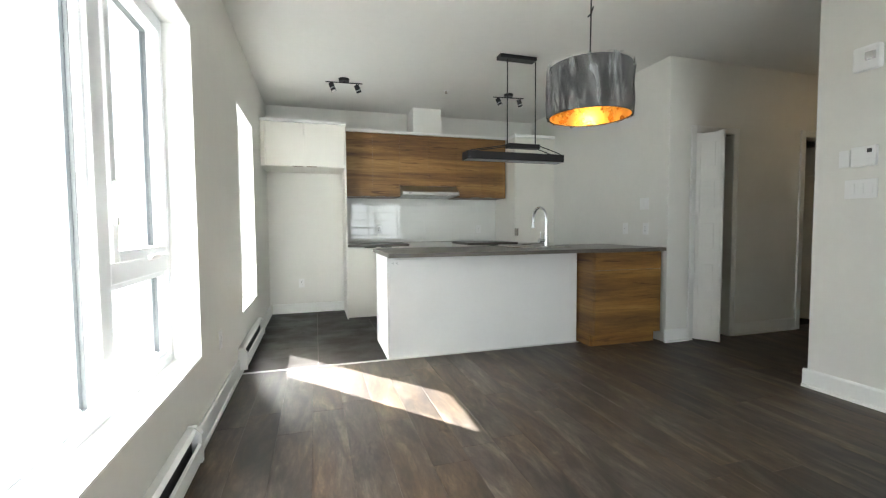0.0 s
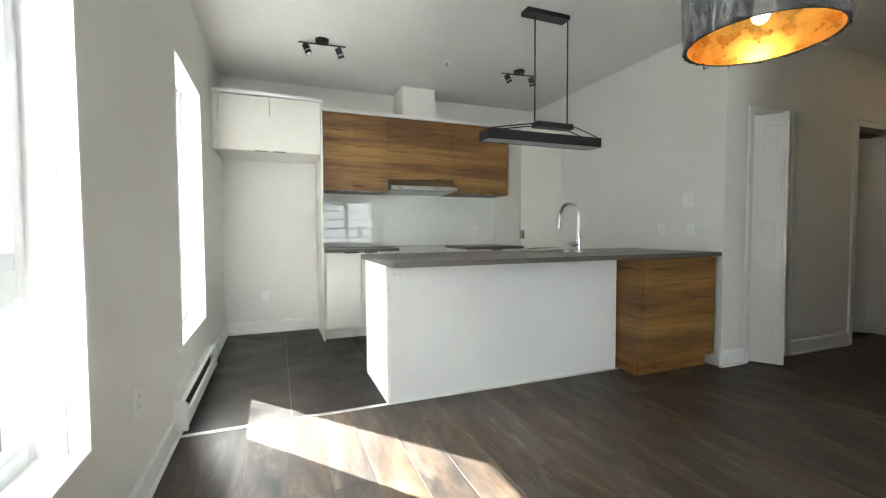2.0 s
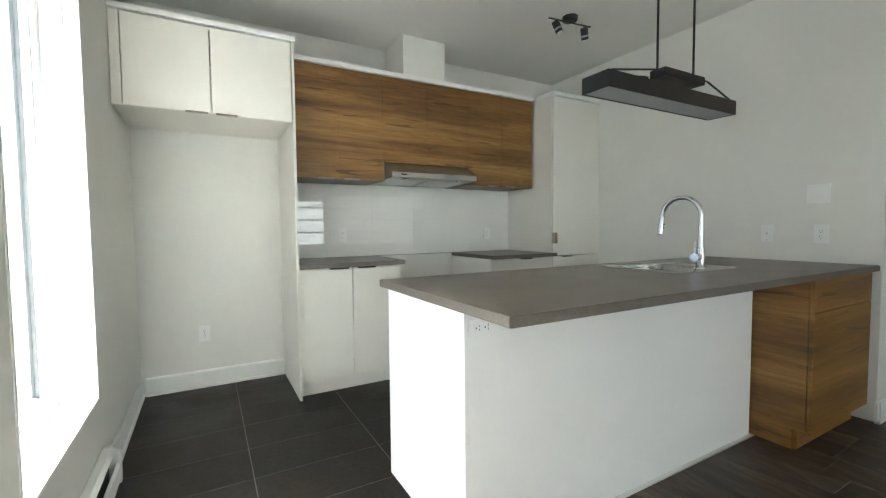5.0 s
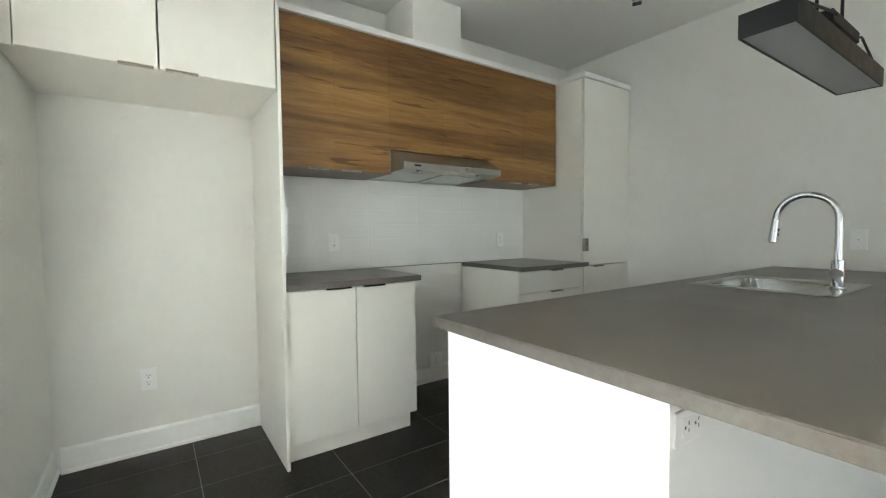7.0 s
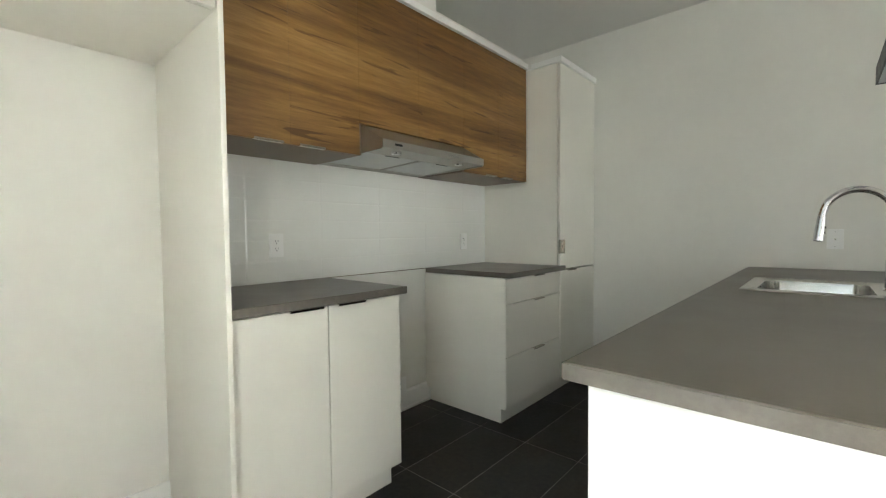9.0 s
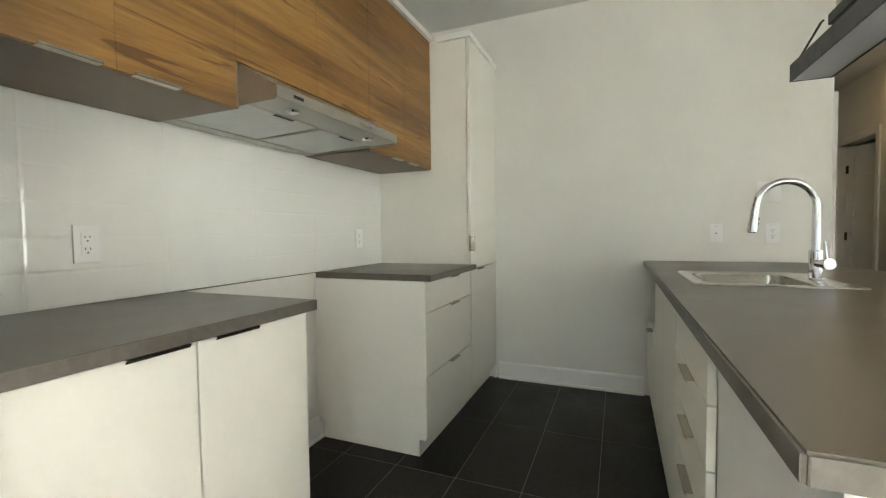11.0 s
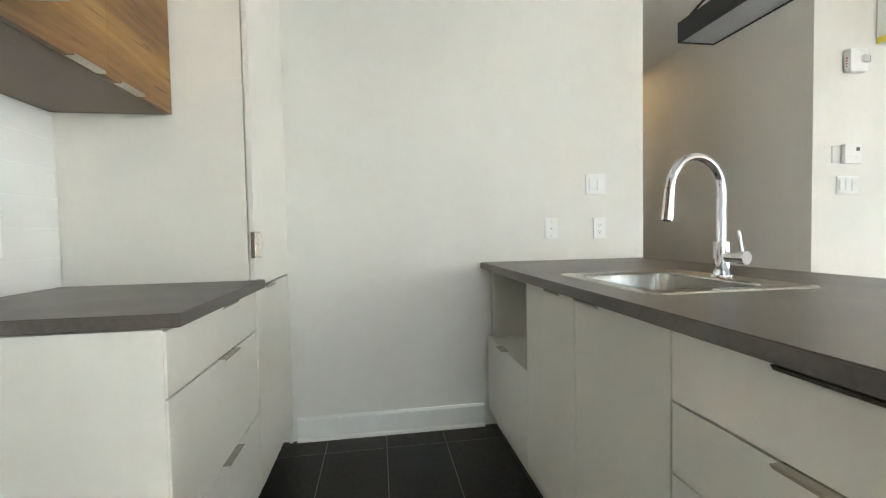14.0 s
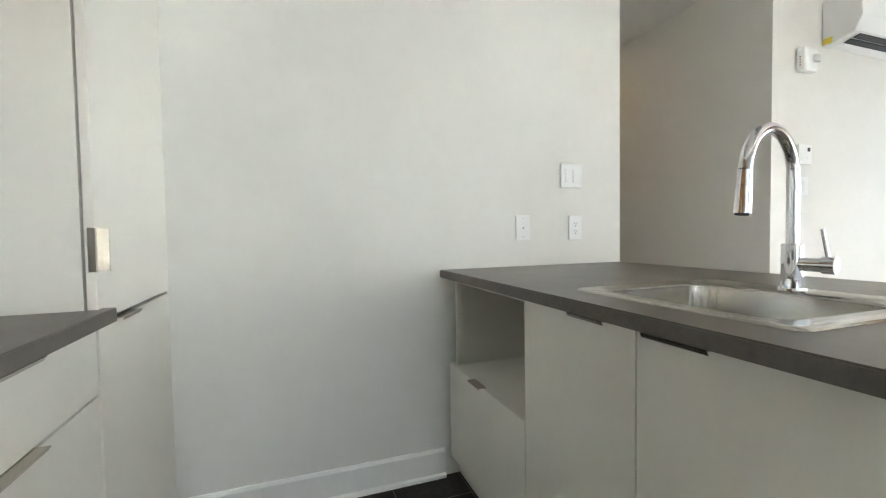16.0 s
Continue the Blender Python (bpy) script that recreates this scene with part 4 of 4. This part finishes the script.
plate("wall_outlet", (0.968, BACK - 0.012, 1.093), "-y", 0.072, 0.116, "outlet", "white duplex outlet on the tiled backsplash")
plate("wall_outlet", (2.433, BACK - 0.012, 1.083), "-y", 0.072, 0.116, "outlet", "white duplex outlet on the tiled backsplash near the pantry")
plate("wall_outlet", (-0.06, BACK, 0.392), "-y", 0.072, 0.116, "outlet", "white duplex outlet low in the refrigerator bay")
plate("range_outlet", (1.765, BACK - 0.014, 0.16), "-y", 0.118, 0.118, "outlet", "white square range outlet low on the wall")
plate("island_outlet", (0.765, 3.118, 0.815), "-y", 0.112, 0.062, "outlet_flat", "white horizontal duplex outlet on the island panel")
plate("coax_plate", (R, 3.398, 1.088), "-x", 0.072, 0.116, "coax", "white cable plate on the kitchen wall", "wall plate")
plate("wall_outlet", (R, 3.107, 1.085), "-x", 0.072, 0.116, "outlet", "white outlet above the island on the kitchen wall")
plate("light_switch", (R, 3.128, 1.336), "-x", 0.117, 0.116, "switch2", "white double rocker light switch above the island", "switch")
plate("light_switch", (RL, 1.378, 1.332), "-x", 0.165, 0.116, "switch3", "white triple rocker light switch below the thermostat", "switch")
plate("blank_plate", (RL, 1.468, 1.525), "-x", 0.058, 0.105, "blank", "small blank white plate beside the thermostat", "wall plate")
plate("wall_outlet", (L, 2.50, 0.425), "+x", 0.072, 0.116, "outlet", "white duplex outlet between the two windows")

c = thing("thermostat", (RL, 1.363, 1.527), "white wall thermostat with a small dark display", "thermostat")
part("body", boxed(RL - 0.028, RL - 0.0005, 1.300, 1.425, 1.466, 1.588, 0.004), PLASTIC, c)
part("display", boxed(RL - 0.0295, RL - 0.0275, 1.318, 1.342, 1.546, 1.570), SLOT, c, "dark display")
part("button", boxed(RL - 0.0305, RL - 0.0275, 1.326, 1.346, 1.502, 1.512, 0.001), PLASTIC, c)
c = thing("fire_alarm", (RL, 1.355, 2.108), "white fire alarm horn with a clear strobe and red lettering", "alarm")
part("body", boxed(RL - 0.052, RL - 0.0005, 1.290, 1.425, 2.035, 2.182, 0.018), PLASTIC, c)
part("strobe", boxed(RL - 0.072, RL - 0.0515, 1.302, 1.352, 2.085, 2.135, 0.008), CHROME, c, "clear reflective strobe")
for k in range(4):
    part("lettering", boxed(RL - 0.033, RL - 0.024, 1.4245, 1.4258, 2.075 + 0.017 * k, 2.067 + 0.017 * k), RED, c, "red print")
c = thing("mini_split", (RL, 0.75, 2.24), "white wall-mounted mini-split air conditioner", "air conditioner")
prof = [(RL - 0.001, 2.225), (RL - 0.001, 2.510), (RL - 0.15, 2.510), (RL - 0.195, 2.485), (RL - 0.205, 2.340), (RL - 0.17, 2.255), (RL - 0.06, 2.225)]
bm = prism(bmesh.new(), prof, "y", 0.325, 1.17)
bmesh.ops.bevel(bm, geom=bm.edges[:], offset=0.004, segments=2, affect="EDGES")
part("body", bm, PLASTIC, c)
bm = bmesh.new()
for k in range(2):
    prism(bm, [(RL - 0.165 + 0.045 * k, 2.251 - 0.012 * k), (RL - 0.13 + 0.045 * k, 2.241 - 0.012 * k), (RL - 0.13 + 0.045 * k, 2.235 - 0.012 * k), (RL - 0.165 + 0.045 * k, 2.245 - 0.012 * k)], "y", 0.375, 1.105)
part("louvre", bm, SLOT, c, "dark air outlet")
part("sticker", boxed(RL - 0.058, RL - 0.006, 1.1705, 1.172, 2.23, 2.27), YELLOW, c, "yellow sticker")


# ---- baseboard heaters ----
def heater(y0, y1):
    c = thing("baseboard_heater", (L + 0.05, (y0 + y1) / 2, 0.03), "white electric baseboard heater with a dark outlet slot", "heater", "baseboard heaters")
    x = L + 0.003
    prof = [(x, 0.045), (x + 0.056, 0.045), (x + 0.060, 0.075), (x + 0.060, 0.128), (x + 0.048, 0.134), (x + 0.046, 0.128), (x + 0.046, 0.06), (x, 0.06)]
    part("front_cover", prism(bmesh.new(), prof, "y", y0 + 0.03, y1 - 0.03), TRIM, c)
    prof = [(x, 0.195), (x, 0.205), (x + 0.030, 0.205), (x + 0.046, 0.190), (x + 0.044, 0.186), (x + 0.028, 0.198)]
    part("top_cover", prism(bmesh.new(), prof, "y", y0 + 0.03, y1 - 0.03), TRIM, c)
    for a, b in ((y0, y0 + 0.03), (y1 - 0.03, y1)):
        part("end_cap", prism(bmesh.new(), [(x, 0.04), (x + 0.062, 0.04), (x + 0.063, 0.172), (x + 0.036, 0.208), (x, 0.208)], "y", a, b), TRIM, c)
    bm = boxed(x, x + 0.02, y0 + 0.03, y1 - 0.03, 0.06, 0.195)
    part("element", bm, SLOT, c, "dark heating element")
    return c


heater(3.08, 4.26)
heater(0.45, 1.77)


# ---- ceiling fixtures ----
def track_light(x, y, turn):
    c = thing("track_light", (x, y, TOP), "small black two-spot ceiling fixture", "ceiling light", "track lights")
    bm = bmesh.new()
    bmesh.ops.create_cone(bm, cap_ends=True, segments=32, radius1=0.052, radius2=0.056, depth=0.028, matrix=Matrix.Translation((x, y, TOP - 0.0145)))
    part("canopy", bm, BLACK, c, "", True)
    u = Vector((math.cos(turn), math.sin(turn), 0))
    o = Vector((x, y, TOP - 0.04))
    bm = bmesh.new()
    rod(bm, o + Vector((0, 0, 0.012)), o, 0.008, seg=12)
    rod(bm, o - 0.19 * u, o + 0.19 * u, 0.006, seg=12)
    part("bar", bm, BLACK, c)
    for s, aim in ((-1, Vector((0.35, -0.25, -1))), (1, Vector((0.45, 0.25, -1)))):
        p = o + s * 0.13 * u
        aim = aim.normalized()
        bm = bmesh.new()
        rod(bm, p, p - Vector((0, 0, 0.035)), 0.005, seg=10)
        arm = part("arm", bm, BLACK, c)
        q = p - Vector((0, 0, 0.028))
        bm = rod(bmesh.new(), q - 0.012 * aim, q + 0.07 * aim, 0.027, seg=24)
        sp = part("spot", bm, BLACK, c, "", True)
        part("bulb", rod(bmesh.new(), q + 0.0705 * aim, q + 0.0725 * aim, 0.021, seg=20), PLASTIC, sp, "unlit bulb face")
        part("ring", rod(bmesh.new(), q + 0.038 * aim, q + 0.05 * aim, 0.0278, seg=24), material("pale_band", (0.35, 0.35, 0.34), 0.4), sp, "pale band")


track_light(0.452, 4.262, radians(-4))
track_light(2.358, 4.28, radians(-6))

c = thing("sprinkler", (1.60, 4.335, TOP), "small white ceiling sprinkler head", "sprinkler")
bm = bmesh.new()
bmesh.ops.create_cone(bm, cap_ends=True, segments=24, radius1=0.03, radius2=0.036, depth=0.006, matrix=Matrix.Translation((1.60, 4.335, TOP - 0.0035)))
part("escutcheon", bm, PLASTIC, c)
bm = bmesh.new()
rod(bm, (1.60, 4.335, TOP - 0.006), (1.60, 4.335, TOP - 0.03), 0.008, seg=12)
rod(bm, (1.60, 4.335, TOP - 0.03), (1.60, 4.335, TOP - 0.033), 0.015, seg=12)
part("head", bm, NICKEL, c)

# linear pendant over the island
PX0, PX1, PY0, PY1, PZ = 1.432, 2.405, 3.165, 3.307, 1.722
c = thing("linear_pendant", (1.99, 3.24, TOP), "black linear pendant lamp over the island, unlit", "pendant lamp")
part("canopy", boxed(1.765, 2.13, 3.195, 3.29, TOP - 0.034, TOP - 0.001, 0.002), BLACK, c)
for x in (1.85, 2.138):
    part("rod", rod(bmesh.new(), (x, 3.235, 1.85), (x, 3.235, TOP - 0.034), 0.0055, seg=12), BLACK, c)
part("driver_box", boxed(1.845, 2.165, 3.19, 3.27, 1.843, 1.882, 0.003), BLACK, c)
for a, b in (((1.855, 1.86), (PX0 + 0.02, PZ + 0.072)), ((2.155, 1.86), (PX1 - 0.02, PZ + 0.072))):
    for y in (3.185, 3.287):
        part("stay", tube(bmesh.new(), [(a[0], y, a[1]), (a[0] + 0.08 * (b[0] - a[0]), y, a[1]), (b[0] + 0.06 * (a[0] - b[0]), y, b[1] + 0.008), (b[0], y, b[1] - 0.005)], 0.0045, 8), BLACK, c)
bm = bmesh.new()
box(bm, PX0, PX1, PY0, PY0 + 0.006, PZ, PZ + 0.07)
box(bm, PX0, PX1, PY1 - 0.006, PY1, PZ, PZ + 0.07)
box(bm, PX0, PX0 + 0.006, PY0 + 0.006, PY1 - 0.006, PZ, PZ + 0.07)
box(bm, PX1 - 0.006, PX1, PY0 + 0.006, PY1 - 0.006, PZ, PZ + 0.07)
box(bm, PX0 + 0.006, PX1 - 0.006, PY0 + 0.006, PY1 - 0.006, PZ + 0.064, PZ + 0.07)
part("housing", bm, BLACK, c)
part("diffuser", boxed(PX0 + 0.006, PX1 - 0.006, PY0 + 0.006, PY1 - 0.006, PZ + 0.003, PZ + 0.008), DIFFUSER, c, "grey acrylic diffuser")

# drum pendant still in its wrapping
DX, DY, DR, DZ0, DZ1 = 1.416, 1.398, 0.192, 1.643, 1.872
c = thing("drum_pendant", (DX, DY, TOP), "lit charcoal drum pendant with gold lining, still wrapped in plastic", "pendant lamp")


def drum(r0, r1, z0, z1, seg=96, wave=0.0, seed=0, rows=2):
    bm = bmesh.new()
    rings = []
    for j in range(rows):
        f = j / (rows - 1)
        ring = []
        for k in range(seg):
            a = 2 * math.pi * k / seg
            w = wave * (0.6 * noise.noise((3 * math.cos(a) + seed, 3 * math.sin(a), f * 0.7)) + 0.8 * noise.noise((8 * math.cos(a + f * 0.35), 8 * math.sin(a + f * 0.35), f * 1.2 + seed)))
            r = r0 + (r1 - r0) * f + abs(w) * 1.3
            ring.append(bm.verts.new((DX + r * math.cos(a), DY + r * math.sin(a), z0 + (z1 - z0) * f + (w * 0.5 if wave and j in (0, rows - 1) else 0))))
        rings.append(ring)
    for a, b in zip(rings, rings[1:]):
        for k in range(seg):
            bm.faces.new((a[k], a[(k + 1) % seg], b[(k + 1) % seg], b[k]))
    return bm


shade = part("shade", drum(DR, DR, DZ0, DZ1), SHADE_OUT, c, "charcoal fabric shade", True)
part("lining", drum(DR - 0.002, DR - 0.002, DZ0 + 0.001, DZ1 - 0.001), SHADE_IN, shade, "gold foil lining", True)
for z in (DZ0, DZ1):
    bm = bmesh.new()
    pts = [(DX + (DR - 0.001) * math.cos(2 * math.pi * k / 64), DY + (DR - 0.001) * math.sin(2 * math.pi * k / 64), z) for k in range(65)]
    tube(bm, pts, 0.0025, 6)
    part("rim", bm, BLACK, shade)
film = part("wrapping", drum(DR + 0.003, DR + 0.003, DZ0 - 0.002, DZ1 + 0.006, 220, 0.02, 5, 26), FILM, c, "crumpled clear plastic wrapping", True)
film.visible_shadow = False
bm = bmesh.new()
for k in range(3):
    a = 2 * math.pi * k / 3 + 0.4
    rod(bm, (DX, DY, DZ1 - 0.03), (DX + (DR - 0.003) * math.cos(a), DY + (DR - 0.003) * math.sin(a), DZ1 - 0.012), 0.0025, seg=8)
rod(bm, (DX, DY, DZ1 - 0.11), (DX, DY, DZ1 - 0.01), 0.019, seg=20)
part("socket", bm, BLACK, c)
bm = bmesh.new()
bmesh.ops.create_uvsphere(bm, u_segments=20, v_segments=14, radius=0.024, matrix=Matrix.Translation((DX, DY, DZ1 - 0.15)) @ Matrix.Diagonal((1, 1, 1.25, 1)))
part("bulb", bm, BULB, c, "glowing warm bulb", True)
bm = bmesh.new()
tube(bm, [(DX, DY, DZ1 - 0.02), (DX + 0.004, DY, 2.2), (DX - 0.003, DY, 2.45), (DX, DY, TOP - 0.02)], 0.0035, 8)
tube(bm, [(DX - 0.012, DY, 2.115), (DX + 0.004, DY + 0.004, 2.13), (DX + 0.016, DY, 2.165)], 0.004, 8)
part("cord", bm, BLACK, c, "black cord with a knot")
bm = bmesh.new()
bmesh.ops.create_cone(bm, cap_ends=True, segments=32, radius1=0.06, radius2=0.062, depth=0.022, matrix=Matrix.Translation((DX, DY, TOP - 0.012)))
part("ceiling_cup", bm, BLACK, c)


# ---- pieces of floors and walls ----
def shared(name, sx, sy, sz, mat, bevel=0.0015, drop=0.0):
    """A flat bevelled piece centred on its origin, its top at z = 0."""
    bm = bmesh.new()
    h = [(sx / 2, sy / 2, -sz), (sx / 2, sy / 2, -(drop or bevel)), (sx / 2 - bevel, sy / 2 - bevel, 0)]
    rings = [[bm.verts.new((i * a, j * b, z)) for i, j in ((1, 1), (-1, 1), (-1, -1), (1, -1))] for a, b, z in h]
    for p, q in zip(rings, rings[1:]):
        for k in range(4):
            bm.faces.new((p[k], p[(k + 1) % 4], q[(k + 1) % 4], q[k]))
    bm.faces.new(rings[-1])
    bmesh.ops.recalc_face_normals(bm, faces=bm.faces)
    return finish(name, bm, mat)


MESHES = {}


def shared_piece(name, sx, sy, sz, mat, bevel=0.0015, drop=0.0):
    key = (name, round(sx, 4), round(sy, 4))
    if key not in MESHES:
        MESHES[key] = shared(name, sx, sy, sz, mat, bevel, drop)
    return MESHES[key]


# added grey strip that draws the shadow line below the tiles' bottom edge
structure("trim", boxed(1.26, 2.031, BACK - 0.014, BACK - 0.0005, 0.9062, 0.9105, 0.0008), NICKEL, "thin grey strip added as the shadow line under the wall tiles", "trim")
# charcoal floor tiles
tf = structure("floor_kitchen", boxed(L, R, 3.11, BACK, -0.12, -0.0006), GROUT, "charcoal rectangular floor tiles with grey grout", "floor")
gx = [0.13 + 0.605 * k for k in range(-1, 6)]
gy = [4.04 + 0.3025 * k for k in range(-4, 6)]
xs = [L] + [g for g in gx if L + 0.03 < g < R - 0.03] + [R]
ys = [3.112] + [g for g in gy if 3.2 < g < BACK - 0.03] + [BACK]
for x0, x1 in zip(xs, xs[1:]):
    for y0, y1 in zip(ys, ys[1:]):
        me = shared_piece("tile", x1 - x0 - 0.0035, y1 - y0 - 0.003, 0.004, TILE_DARK, 0.0004)
        piece("tile", me, ((x0 + x1) / 2, (y0 + y1) / 2, 0.0), tf)
# plank floor
pf = structure("floor_living", boxed(L, RL, SOUTH, 3.10, -0.12, -0.0035), UNDER, "grey-brown wood-look vinyl plank floor", "floor")
ph = structure("floor_hall", boxed(RL, HALL_END, HALL_S - 1.32, HALL_N + 1.42, -0.12, -0.0035), UNDER, "grey-brown wood-look vinyl plank floor of the hallway", "floor")
PW, PL = 0.1815, 1.22
rnd = random.Random(4)


def planks(parent, x0, x1, y0, y1):
    x = x0
    while x < x1 - 0.01:
        w = min(PW, x1 - x)
        y = y0 - rnd.uniform(0.1, PL - 0.1)
        while y < y1 - 0.01:
            a, b = max(y, y0), min(y + PL, y1)
            if b - a > 0.02:
                me = shared_piece("plank", w - 0.0008, b - a - 0.0008, 0.004, PLANK, 0.0008)
                piece("plank", me, (x + w / 2, (a + b) / 2, 0.0), parent)
            y += PL
        x += PW


planks(pf, L, RL, SOUTH, 3.10)
planks(ph, RL, HALL_END, HALL_S - 0.12, HALL_N + 0.12)
# glossy white backsplash tiles: standing pieces turned to face the room
bs = structure("backsplash", boxed(0.5015, 2.711, BACK - 0.0109, BACK - 0.0005, 0.911, UZ + 0.15), GROUT_WHITE, "glossy white wall tiles in straight stacked rows over the worktops", "backsplash")
TW, TH = 0.402, 0.1015
z = 0.912
while z < UZ - 0.002:
    h = min(TH, UZ + 0.0 - z)
    x = 0.82 - TW
    while x < 2.70:
        a, b = max(x, 0.502), min(x + TW, 2.7095)
        if b - a > 0.01:
            me = shared_piece("backsplash_tile", b - a - 0.0018, h - 0.0018, 0.0035, TILE_WHITE, 0.006, 0.0007)
            t = piece("tile", me, ((a + b) / 2, BACK - 0.012, z + h / 2), bs)
            t.rotation_euler = (radians(90 + rnd.uniform(-0.2, 0.2)), 0, radians(rnd.uniform(-0.1, 0.1)))
        x += TW
    z += TH
